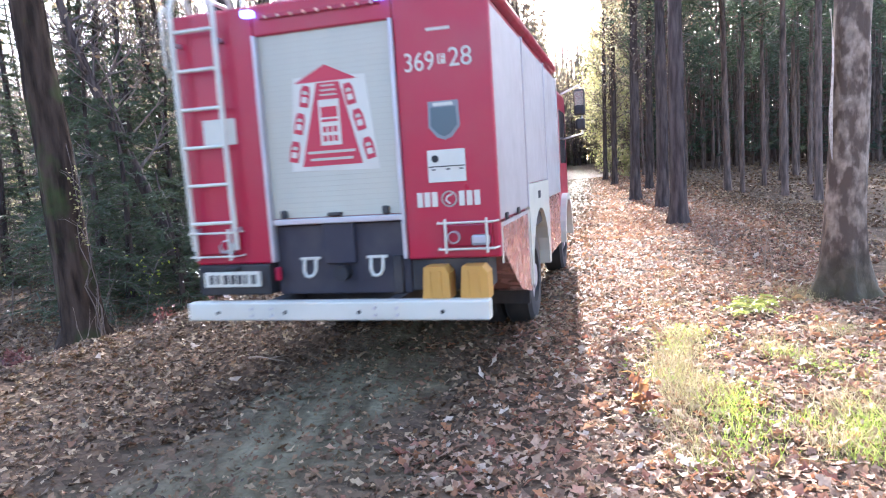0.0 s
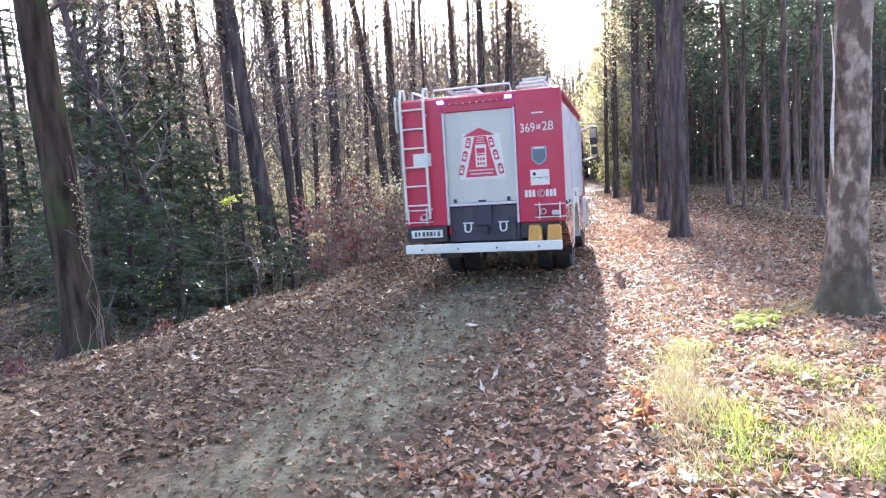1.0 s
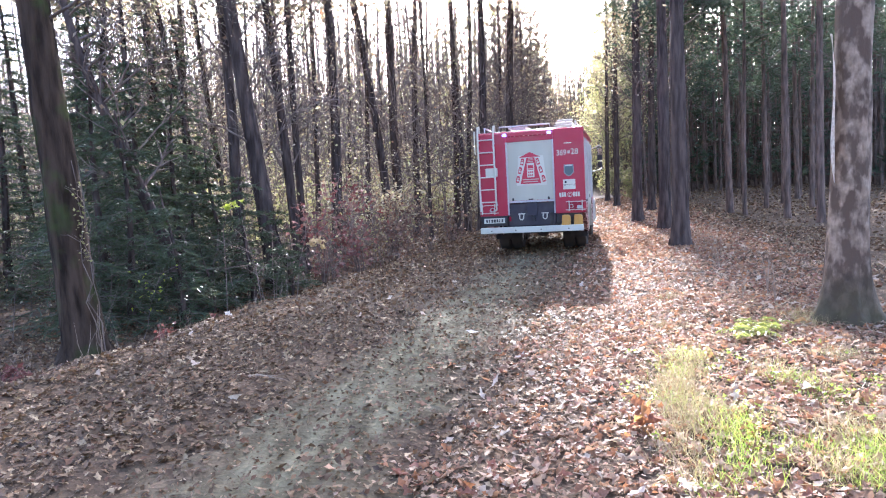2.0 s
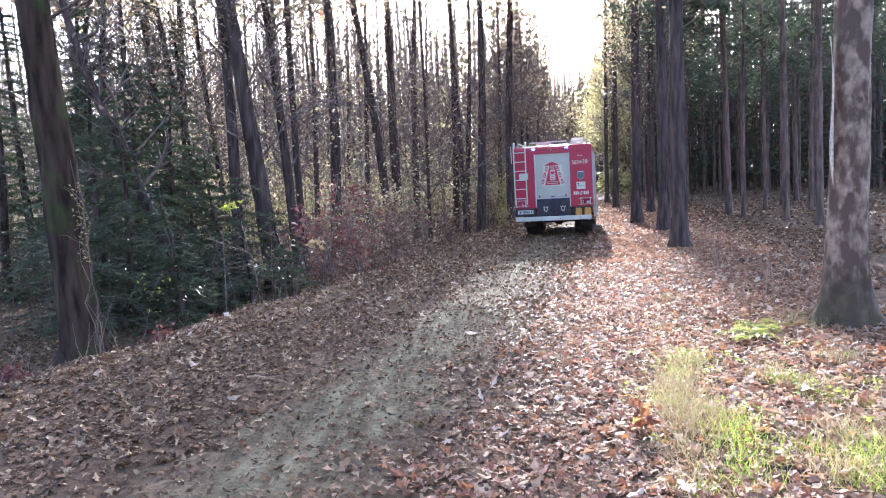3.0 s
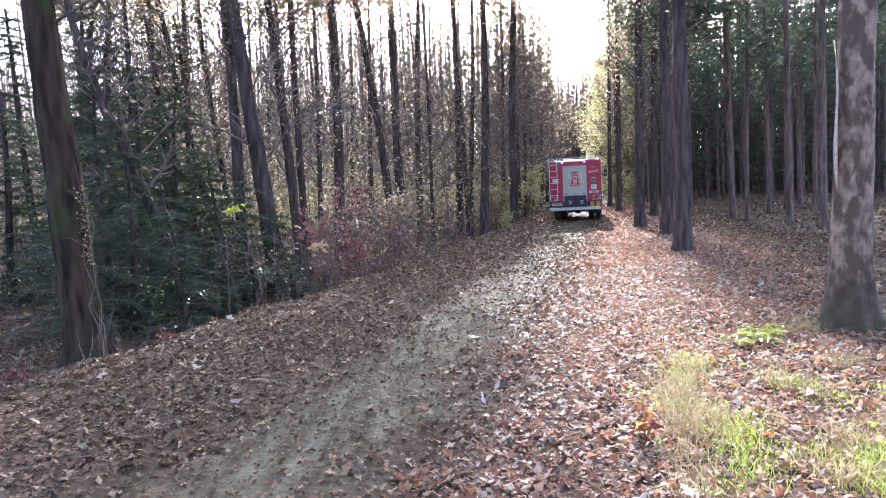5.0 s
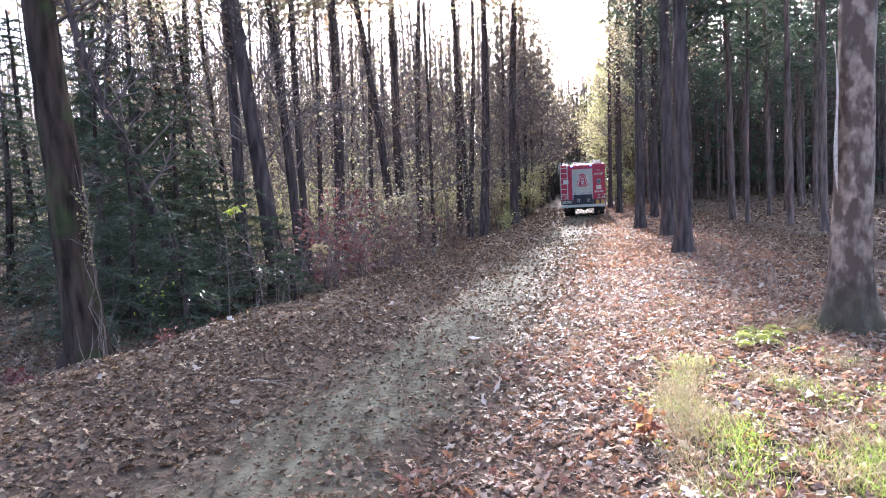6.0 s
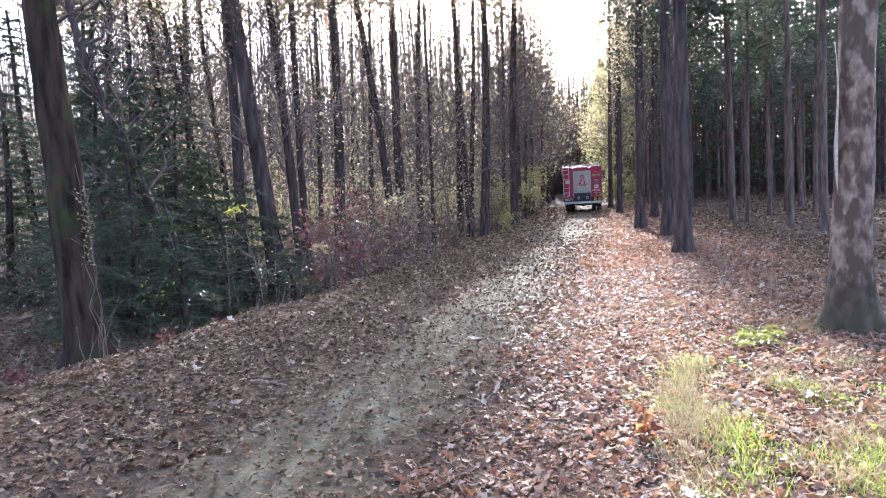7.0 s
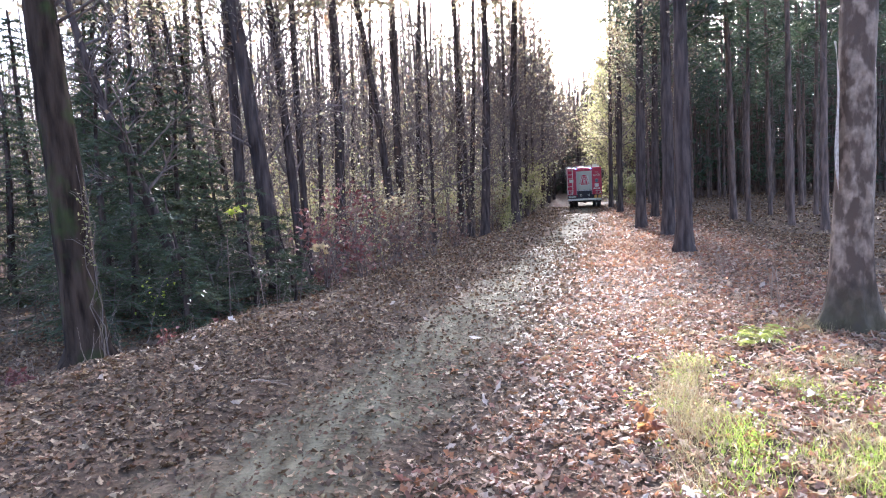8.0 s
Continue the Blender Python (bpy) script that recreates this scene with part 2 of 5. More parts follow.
# ---- leaves, blades and twigs, made in bulk ----
def oak_leaves(rng, pos, size, tilt, up=None):
    """Lobed, folded and curled leaves: ten points and ten triangles each."""
    n = len(pos)
    half = np.array([(0.0, 0.0), (0.16, 0.22), (0.10, 0.36), (0.30, 0.58), (0.15, 0.74), (0.0, 1.0)])
    base = np.array([(0, -0.5, 0), (0, 0.0, 0), (0, 0.5, 0)] + [(x, y - 0.5, 0) for x, y in half[1:5]] + [(-x, y - 0.5, 0) for x, y in half[1:5]])
    tri = np.array([(0, 3, 1), (3, 4, 1), (4, 5, 1), (5, 6, 1), (6, 2, 1), (0, 1, 7), (7, 1, 8), (8, 1, 9), (9, 1, 10), (10, 1, 2)])
    v = np.repeat(base[None], n, 0)
    fold, curl = rng.uniform(-0.5, 0.9, n), rng.uniform(-0.7, 0.9, n)
    v[:, :, 2] = np.abs(v[:, :, 0]) * fold[:, None] + v[:, :, 1] ** 2 * curl[:, None] + rng.normal(0, 0.03, v.shape[:2])
    v[:, :, 0] *= rng.uniform(0.8, 1.3, n)[:, None]
    v *= size[:, None, None]
    a, b, c = rng.uniform(0, 6.283, n), rng.normal(0, 1, n) * tilt, rng.normal(0, 1, n) * tilt
    v = spin(v, b, 0)
    v = spin(v, c, 1)
    v = spin(v, a, 2)
    v += pos[:, None]
    t = tri[None] + (np.arange(n) * len(base))[:, None, None]
    return v.reshape(-1, 3), t.reshape(-1, 3)


def spin(v, a, axis):
    c, s = np.cos(a)[:, None], np.sin(a)[:, None]
    i, j = [(1, 2), (2, 0), (0, 1)][axis]
    w = v.copy()
    w[:, :, i], w[:, :, j] = v[:, :, i] * c - v[:, :, j] * s, v[:, :, i] * s + v[:, :, j] * c
    return w


def small_leaves(rng, pos, size):
    """Pointed leaves folded along the rib: four points, two triangles."""
    n = len(pos)
    base = np.array([(0, -0.5, 0), (0.3, 0.02, 0.08), (0, 0.5, 0), (-0.3, 0.02, 0.08)])
    v = np.repeat(base[None], n, 0) * size[:, None, None]
    for axis in range(3):
        v = spin(v, rng.uniform(0, 6.283, n) if axis == 2 else rng.normal(0, 0.7, n), axis)
    v += pos[:, None]
    t = np.array([(0, 1, 2), (0, 2, 3)])[None] + (np.arange(n) * 4)[:, None, None]
    return v.reshape(-1, 3), t.reshape(-1, 3)


def blades(rng, root, tip, width, bend=0.06):
    """Narrow blades from root to tip, bent in the middle."""
    n = len(root)
    way = tip - root
    side = np.cross(way, rng.normal(0, 1, (n, 3)))
    side /= np.linalg.norm(side, axis=1)[:, None] + 1e-9
    mid = root + way * 0.55 + rng.normal(0, bend, (n, 3)) * np.linalg.norm(way, axis=1)[:, None]
    w = side * width[:, None]
    v = np.stack([root - w, root + w, mid - w * 0.8, mid + w * 0.8, tip], 1)
    t = np.array([(0, 1, 3), (0, 3, 2), (2, 3, 4)])[None] + (np.arange(n) * 5)[:, None, None]
    return v.reshape(-1, 3), t.reshape(-1, 3)


class Sticks:
    """Tapered tubes along paths, gathered into one mesh."""

    def __init__(self):
        self.v, self.f = [], []

    def tube(self, path, radii, sides=5, rough=0.0, rng=None, cap=True):
        path = [Vector(p) for p in path]
        start = len(self.v)
        for i, (p, r) in enumerate(zip(path, radii)):
            way = (path[min(i + 1, len(path) - 1)] - path[max(i - 1, 0)]).normalized()
            u = way.cross(Vector((0.31, 0.94, 0.13))).normalized()
            w = way.cross(u)
            for k in range(sides):
                a = 2 * math.pi * k / sides
                q = r * (1 + (rng.uniform(-rough, rough) if rough else 0))
                self.v.append(p + (u * math.cos(a) + w * math.sin(a)) * q)
        for i in range(len(path) - 1):
            for k in range(sides):
                a, b = start + i * sides + k, start + i * sides + (k + 1) % sides
                self.f.append((a, b, b + sides, a + sides))
        if cap:
            e = start + (len(path) - 1) * sides
            self.f.append(tuple(range(e, e + sides)))

    def mesh(self, name, mat):
        return mesh_of(name, self.v, self.f, mat)


def child(name, me, parent, label=""):
    ob = new(name, me)
    ob.parent = parent
    if label:
        tagged(ob, label)
    return ob


def trunk_mesh(rng, name, mat, height, r, lean, sides=12, flare=0.5, rough=0.05, bend=0.15, step=0.5):
    """A trunk with root flare, taper and slight bends; returns the mesh and its centre line."""
    n = max(6, int(height / step))
    ph = [rng.uniform(0, 6) for _ in range(4)]
    hs = np.concatenate([[-0.25, 0.0, 0.12, 0.28, 0.5], np.linspace(0.8, height, n)])
    line, rad = [], []
    for z in hs:
        k = max(0, z) / height
        line.append(Vector((lean[0] * z + bend * k * math.sin(3.1 * k + ph[0]) - 0, lean[1] * z + bend * k * math.sin(2.7 * k + ph[1]), z)))
        rad.append(r * (1 - 0.78 * k ** 1.1) * (1 + flare * math.exp(-max(0, z) / 0.28)))
    s = Sticks()
    lobes = [1 + rng.uniform(-0.06, 0.06) for _ in range(sides)]
    for i, (p, q) in enumerate(zip(line, rad)):
        low = math.exp(-max(0, p.z) / 0.3)
        for k in range(sides):
            a = 2 * math.pi * k / sides
            w = q * (lobes[k] + 0.11 * noise.noise((math.cos(a) * 1.6 + ph[3], math.sin(a) * 1.6, p.z * 1.9)) + rng.uniform(-rough, rough) + 0.28 * flare * low * math.sin(a * 5 + ph[2]))
            s.v.append(p + Vector((math.cos(a) * w, math.sin(a) * w, 0)))
    for i in range(len(line) - 1):
        for k in range(sides):
            a, b = i * sides + k, i * sides + (k + 1) % sides
            s.f.append((a, b, b + sides, a + sides))
    return s.mesh(name, mat), line, rad


def along(line, z):
    for a, b in zip(line, line[1:]):
        if a.z <= z <= b.z:
            return a.lerp(b, (z - a.z) / max(1e-6, b.z - a.z))
    return line[-1]


def limb_set(rng, line, height, first, count, reach, rise_to, radius, twigs, sides=4, segs=5):
    """Limbs with twigs; returns the sticks and the ends where leaves may hang."""
    s, ends = Sticks(), []
    for _ in range(count):
        z = first + (height - first) * rng.random() ** 0.9
        k = (z - first) / (height - first)
        length = reach * (1 - 0.6 * k) * rng.uniform(0.5, 1.15)
        a = rng.uniform(0, 6.283)
        up = rng.uniform(*rise_to)
        p = along(line, z)
        way = Vector((math.cos(a), math.sin(a), up)).normalized()
        path = [p]
        for _ in range(segs):
            way = (way + Vector((rng.gauss(0, 0.2), rng.gauss(0, 0.2), rng.gauss(0.05, 0.13)))).normalized()
            path.append(path[-1] + way * length / segs)
        r0 = radius * (1 - 0.6 * k) * rng.uniform(0.6, 1.1)
        s.tube(path, [r0 * (1 - i / (segs + 0.6)) for i in range(segs + 1)], sides)
        for _ in range(twigs):
            i = rng.randint(max(1, segs // 2), segs - 1)
            q = path[i].lerp(path[i + 1], rng.random())
            tw = (way + Vector((rng.gauss(0, 0.8), rng.gauss(0, 0.8), rng.gauss(0.15, 0.5)))).normalized()
            tl = length * rng.uniform(0.25, 0.6)
            q1 = q + tw * tl * 0.5 + Vector((rng.gauss(0, 0.05), rng.gauss(0, 0.05), 0.03)) * tl
            q2 = q1 + (tw + Vector((rng.gauss(0, 0.3), rng.gauss(0, 0.3), 0.1))) * tl * 0.5
            s.tube([q, q1, q2] if segs > 3 else [q, q2], [r0 * 0.42, r0 * 0.3, r0 * 0.12] if segs > 3 else [r0 * 0.4, r0 * 0.15], 3, cap=False)
            ends += [q1, q2, q2.lerp(q1, 0.4)]
        ends.append(path[-1])
    return s, ends


def leaf_cloud(rng, ends, per, spread, size, name, mat, keep=0.85):
    g = np.random.default_rng(rng.randint(0, 10 ** 6))
    pos = np.repeat(np.array([tuple(e) for e in ends]), per, 0)
    pos = pos + g.normal(0, spread, pos.shape)
    pos = pos[g.random(len(pos)) < keep]
    v, t = small_leaves(g, pos, g.uniform(0.6, 1.3, len(pos)) * size)
    return quick_mesh(name, v, t, mat)


def needle_cloud(rng, ends, per, length, width, name, mat):
    g = np.random.default_rng(rng.randint(0, 10 ** 6))
    pos = np.repeat(np.array([tuple(e) for e in ends]), per, 0)
    way = g.normal(0, 1, pos.shape)
    way[:, 2] = way[:, 2] * 0.6 + 0.2
    way /= np.linalg.norm(way, axis=1)[:, None]
    pos = pos + g.normal(0, 0.12, pos.shape)
    side = np.cross(way, g.normal(0, 1, pos.shape))
    side *= width / (np.linalg.norm(side, axis=1)[:, None] + 1e-9)
    v = np.stack([pos - side, pos + side, pos + way * length * g.uniform(0.6, 1.2, len(pos))[:, None]], 1).reshape(-1, 3)
    return quick_mesh(name, v, np.arange(len(v)).reshape(-1, 3), mat)


def leafy_tree(seed, name, x, y, r, lean, height, label, bark=None, first=3.0, limbs=40, reach=3.4, twigs=11, leaves=3, leaf=M_TANLEAF,
               size=0.11, sides=12, flare=0.5, category="tree", group="", radius=0.05, rise_to=(0.35, 1.1), bend=0.15, segs=5, thick_above=99, thick=9):
    rng = random.Random(seed)
    base = tagged(new(name), label, category, group)
    base.matrix_world = pose(x, y, land_at(x, y))
    me, line, rad = trunk_mesh(rng, "trunk", bark or M_BARK, height, r, lean, sides, flare, bend=bend)
    child("trunk", me, base)
    s, ends = limb_set(rng, line, height, first, limbs, reach, rise_to, radius, twigs, 4 if segs > 3 else 3, segs)
    tagged(child("branchwork", s.mesh("branchwork", M_TWIG), base), kind="stuff")
    ends = [q for q in ends if (q - along(line, q.z)).xy.length > 0.9]
    if leaves:
        child("crown", leaf_cloud(rng, ends, max(1, int(leaves)), 0.3, size, "crown", leaf, min(0.85, leaves)), base)
        # leaves added above thick_above, to cast shade and close the sky
        high = [q for q in ends if q.z > thick_above]
        if high:
            child("upper_crown", leaf_cloud(rng, high, thick, 0.6, 0.15 if thick < 12 else 0.24, "upper_crown", leaf), base)
    return base


def pine_tree(seed, x, y, r, height, label="tall straight pine with dark bark and high crown"):
    rng = random.Random(seed)
    base = tagged(new("pine_tree"), label, "tree", "pines of the plantation")
    base.matrix_world = pose(x, y, land_at(x, y))
    me, line, rad = trunk_mesh(rng, "trunk", M_PINEBARK, height, r, (rng.uniform(-0.015, 0.015), rng.uniform(-0.01, 0.01)), 9, 0.3, step=0.9)
    child("trunk", me, base)
    s, ends = limb_set(rng, line, height, 2.2, 16, 1.4, (-0.3, 0.2), 0.018, 1, 3, 3)
    s2, ends = limb_set(rng, line, height, height * 0.34, 40, 2.7, (-0.1, 0.5), 0.04, 4, 3, 3)
    off = len(s.v)
    s.v += s2.v
    s.f += [tuple(i + off for i in f) for f in s2.f]
    tagged(child("branchwork", s.mesh("branchwork", M_TWIG), base), kind="stuff")
    child("crown", needle_cloud(rng, ends, 5, 0.5, 0.046, "crown", M_PINE), base)
    return base


def young_spruce(seed, x, y, height, spread, label="young spruce with drooping dark green boughs"):
    rng = random.Random(seed)
    g = np.random.default_rng(seed)
    base = tagged(new("young_spruce"), label, "tree", "young spruces beside the track")
    base.matrix_world = pose(x, y, land_at(x, y))
    me, line, rad = trunk_mesh(rng, "trunk", M_BARK, height, 0.018 * height + 0.01, (rng.uniform(-0.06, 0.06), 0), 6, 0.2, bend=0.3)
    child("trunk", me, base)
    s, roots, tips = Sticks(), [], []
    z = 0.12
    while z < height * 0.97:
        k = z / height
        for _ in range(rng.randint(2, 5)):
            a = rng.uniform(0, 6.283)
            length = spread * (1 - 0.8 * k) * rng.uniform(0.35, 1.3)
            p = along(line, z)
            path = [p]
            for i in range(1, 6):
                f = i / 5
                path.append(p + Vector((math.cos(a) * length * f, math.sin(a) * length * f, length * (0.18 * f - 0.42 * f * f)) ) + Vector((rng.gauss(0, 0.03), rng.gauss(0, 0.03), rng.gauss(0, 0.02))))
            s.tube(path, [0.014 * (1 - i / 6) for i in range(6)], 3, cap=False)
            for i in range(1, 6):
                for side in (-1, 1):
                    for _ in range(3):
                        q = path[i - 1].lerp(path[i], rng.random())
                        d = Vector((math.cos(a + side * rng.uniform(0.5, 1.1)), math.sin(a + side * rng.uniform(0.5, 1.1)), rng.uniform(-0.45, 0.1)))
                        roots.append(q)
                        tips.append(q + d * length * rng.uniform(0.16, 0.34))
        z += rng.uniform(0.1, 0.28) * max(1.0, height / 6)
    tagged(child("branchwork", s.mesh("branchwork", M_TWIG), base), kind="stuff")
    A, B = np.array([tuple(q) for q in roots]), np.array([tuple(q) for q in tips])
    # needles stand along every twiglet
    n = 3
    f = g.random((len(A), n))[:, :, None]
    pos = (A[:, None] * (1 - f) + B[:, None] * f).reshape(-1, 3)
    way = np.repeat(B - A, n, 0)
    way = way / (np.linalg.norm(way, axis=1)[:, None] + 1e-9) + g.normal(0, 0.6, pos.shape)
    side = g.normal(0, 0.0075, pos.shape)
    v = np.stack([pos - side, pos + side, pos + way * 0.07], 1).reshape(-1, 3)
    t = np.arange(len(v)).reshape(-1, 3)
    v2, t2 = blades(g, A, B, np.full(len(A), 0.011))
    child("foliage", quick_mesh("foliage", np.concatenate([v, v2]), np.concatenate([t, t2 + len(v)]), M_NEEDLE), base)
    return base


def sapling(seed, name, x, y, height, stems, leaf, label, size=0.1, per=3, group="", oak=True, z=None, thin=1.0):
    """A young broadleaf: a few thin stems with leaves on all their twigs."""
    rng = random.Random(seed)
    g = np.random.default_rng(seed)
    base = tagged(new(name), label, "sapling", group)
    base.matrix_world = pose(x, y, land_at(x, y) if z is None else z)
    ends = []
    for _ in range(stems):
        s = Sticks()
        a, out = rng.uniform(0, 6.283), rng.uniform(0.05, 0.45)
        h = height * rng.uniform(0.65, 1.0)
        path = [Vector((rng.gauss(0, 0.05), rng.gauss(0, 0.05), -0.05))]
        for i in range(1, 7):
            path.append(Vector((math.cos(a) * out * h * (i / 6) ** 1.4, math.sin(a) * out * h * (i / 6) ** 1.4, h * i / 6)) + Vector((rng.gauss(0, 0.04), rng.gauss(0, 0.04), 0)))
        s.tube(path, [0.013 * thin * height / 2 * (1 - i / 7) + 0.002 for i in range(7)], 4)
        for _ in range(10):
            i = rng.randint(1, 5)
            q = path[i].lerp(path[i + 1], rng.random())
            d = Vector((rng.gauss(0, 1), rng.gauss(0, 1), rng.gauss(0.4, 0.35))).normalized() * height * rng.uniform(0.12, 0.3)
            s.tube([q, q + d * 0.5 + Vector((0, 0, 0.02)), q + d], [0.005, 0.004, 0.0015], 3, cap=False)
            ends += [q + d * 0.5, q + d * 0.75, q + d]
        tagged(child("branchwork", s.mesh("branchwork", M_TWIG), base), kind="stuff")
    pos = np.repeat(np.array([tuple(e) for e in ends]), per, 0)
    pos = pos + g.normal(0, 0.05 + 0.02 * height, pos.shape)
    sz = g.uniform(0.7, 1.25, len(pos)) * size
    v, t = oak_leaves(g, pos, sz, 0.8) if oak else small_leaves(g, pos, sz)
    tagged(child("foliage", quick_mesh("foliage", v, t, leaf), base), kind="stuff")
    return base


# ---- the fire engine ----
M_RED = paint_mat("fire_red_paint", (0.35, 0.006, 0.034), 0.3, 0, 0.22)
M_WHITE = paint_mat("white_paint", (0.54, 0.53, 0.43), 0.4, 0, 0.3)
M_SHUTTER = paint_mat("pale_shutter", (0.43, 0.42, 0.325), 0.42, 0, 0.22)
M_ALU = paint_mat("brushed_aluminium", (0.48, 0.46, 0.46), 0.45, 0.7, 0.25)
M_DARK = paint_mat("dark_blue_steel", (0.017, 0.017, 0.028), 0.5, 0, 0.35)
M_BLACK = paint_mat("black_chassis", (0.016, 0.016, 0.017), 0.65, 0, 0.5)
M_TYRE = paint_mat("tyre_rubber", (0.022, 0.022, 0.022), 0.85, 0, 0.6)
M_YELLOW = paint_mat("yellow_plastic", (0.47, 0.25, 0.045), 0.5, 0, 0.3)
M_FOIL = paint_mat("red_reflective_foil", (0.55, 0.24, 0.2), 0.22, 0.55, 0.7, (0.62, 0.5, 0.45), 4.0)
M_FOILGREY = paint_mat("grey_print", (0.2, 0.22, 0.22), 0.5, 0, 0.2)
M_PICTO = paint_mat("printed_red", (0.42, 0.02, 0.045), 0.45, 0, 0.1)
M_CREST = paint_mat("crest_green", (0.075, 0.11, 0.115), 0.4, 0, 0.2)
M_LENS = paint_mat("red_lamp_lens", (0.26, 0.006, 0.03), 0.15, 0, 0.1)
M_CHROME = paint_mat("mirror_glass", (0.75, 0.76, 0.78), 0.08, 1.0, 0.0)
M_INK = paint_mat("black_print", (0.03, 0.03, 0.03), 0.5, 0, 0.1)
M_GLASS, _nt, _p = material("cab_glass", 0.05, 0, 0.6)
_p.inputs["Base Color"].default_value = (0.02, 0.025, 0.03, 1)
M_BLUE, _nt, _p = material("blue_beacon", 0.2, 0, 0.5)
_p.inputs["Base Color"].default_value = (0.05, 0.12, 0.8, 1)
_p.inputs["Emission Color"].default_value = (0.1, 0.2, 1.0, 1)
_p.inputs["Emission Strength"].default_value = 1.6


def part(name, bm, mat, parent, label=""):
    me = bpy.data.meshes.new(name)
    bm.to_mesh(me)
    bm.free()
    me.materials.append(mat)
    return child(name, me, parent, label)


def block(x0, x1, y0, y1, z0, z1, bevel=0.0, seg=2, bm=None):
    own = bm is None
    bm = bm or bmesh.new()
    r = bmesh.ops.create_cube(bm, size=1, matrix=Matrix.LocRotScale(((x0 + x1) / 2, (y0 + y1) / 2, (z0 + z1) / 2), None, (x1 - x0, y1 - y0, z1 - z0)))
    if bevel:
        edges = list({e for v in r["verts"] for e in v.link_edges})
        bmesh.ops.bevel(bm, geom=edges, offset=bevel, segments=seg, affect="EDGES", profile=0.5)
    return bm


def rod(path, r, sides=8, bm=None):
    """A round bar along a path."""
    s = Sticks()
    s.tube(path, [r] * len(path), sides)
    bm = bm or bmesh.new()
    vs = [bm.verts.new(v) for v in s.v]
    for f in s.f:
        bm.faces.new([vs[i] for i in f])
    bm.faces.new([vs[i] for i in reversed(range(sides))])
    return bm


def disc(cx, y, cz, r, depth, axis="Y", sides=20, bm=None):
    bm = bm or bmesh.new()
    turn = {"Y": Matrix.Rotation(radians(90), 4, "X"), "X": Matrix.Rotation(radians(90), 4, "Y"), "Z": Matrix.Identity(4)}[axis]
    bmesh.ops.create_cone(bm, cap_ends=True, segments=sides, radius1=r, radius2=r, depth=depth, matrix=Matrix.Translation((cx, y, cz)) @ turn)
    return bm


def plate(points, y, depth, bm=None):
    """A flat plate on the rear, cut to the outline (x, z), standing proud towards the rear."""
    bm = bm or bmesh.new()
    front = [bm.verts.new((x, y - depth, z)) for x, z in points]
    back = [bm.verts.new((x, y, z)) for x, z in points]
    bm.faces.new(front)
    bm.faces.new(list(reversed(back)))
    n = len(points)
    for i in range(n):
        bm.faces.new((front[i], back[i], back[(i + 1) % n], front[(i + 1) % n]))
    bmesh.ops.recalc_face_normals(bm, faces=bm.faces)
    return bm


def lettering(word, x, y, z, height, width, mat, parent, label):
    """Letters that face the rear, width and height as given, centred at (x, z)."""
    cu = bpy.data.curves.new("lettering", "FONT")
    cu.body, cu.extrude, cu.align_x, cu.align_y = word, 0.004, "CENTER", "CENTER"
    tmp = bpy.data.objects.new("lettering", cu)
    me = bpy.data.meshes.new_from_object(tmp)
    bpy.data.objects.remove(tmp)
    co = np.array([v.co for v in me.vertices])
    span = co.max(0) - co.min(0)
    mid = (co.max(0) + co.min(0)) / 2
    for v in me.vertices:
        v.co = ((v.co.x - mid[0]) * width / span[0] + x, y - v.co.z, (v.co.y - mid[1]) * height / span[1] + z)
    me.materials.clear()
    me.materials.append(mat)
    return child("lettering", me, parent, label)


REAR = 0.24


def tiny_car(cx, cz, lean, parent):
    """One small car of the printed sign."""
    def turn(pts):
        a = radians(lean)
        return [(cx + x * math.cos(a) - z * math.sin(a), cz + x * math.sin(a) + z * math.cos(a)) for x, z in pts]
    body = part("car_sign", plate(turn([(-0.038, -0.08), (0.038, -0.08), (0.042, 0.04), (0.026, 0.085), (-0.026, 0.085), (-0.042, 0.04)]), 0.262, 0.003), M_PICTO, parent)
    part("roof_sign", plate(turn([(-0.024, -0.045), (0.024, -0.045), (0.022, 0.0), (-0.022, 0.0)]), 0.259, 0.003), M_WHITE, body)
    part("windscreen_sign", plate(turn([(-0.026, 0.018), (0.026, 0.018), (0.018, 0.045), (-0.018, 0.045)]), 0.259, 0.003), M_SHUTTER, body)


def wheel(parent, x, y, r=0.52, width=0.3):
    hub = new("wheel")
    hub.parent = parent
    hub.matrix_basis = pose(x, y, r)
    bm = bmesh.new()
    prof = [(-0.5, 0.58), (-0.5, 0.9), (-0.38, 1.0), (0.38, 1.0), (0.5, 0.9), (0.5, 0.58)]
    n = 32
    rings = [[bm.verts.new((w * width, math.cos(6.2832 * k / n) * q * r * (1 - 0.018 * (k % 2) * (q > 0.95)), math.sin(6.2832 * k / n) * q * r)) for k in range(n)] for w, q in prof]
    for a, b in zip(rings, rings[1:] + rings[:1]):
        for k in range(n):
            bm.faces.new((a[k], a[(k + 1) % n], b[(k + 1) % n], b[k]))
    bmesh.ops.recalc_face_normals(bm, faces=bm.faces)
    part("tyre", bm, M_TYRE, hub)
    bm = disc(0, 0, 0, 0.58 * r, width * 0.7, "X", 24)
    disc(0, 0, 0, 0.24 * r, width * 1.02, "X", 16, bm)
    for k in range(8):
        a = 6.2832 * k / 8
        disc(0, math.cos(a) * 0.4 * r, math.sin(a) * 0.4 * r, 0.03, width * 0.82, "X", 6, bm)
    part("rim", bm, M_ALU, hub, "grey steel rim")
    return hub


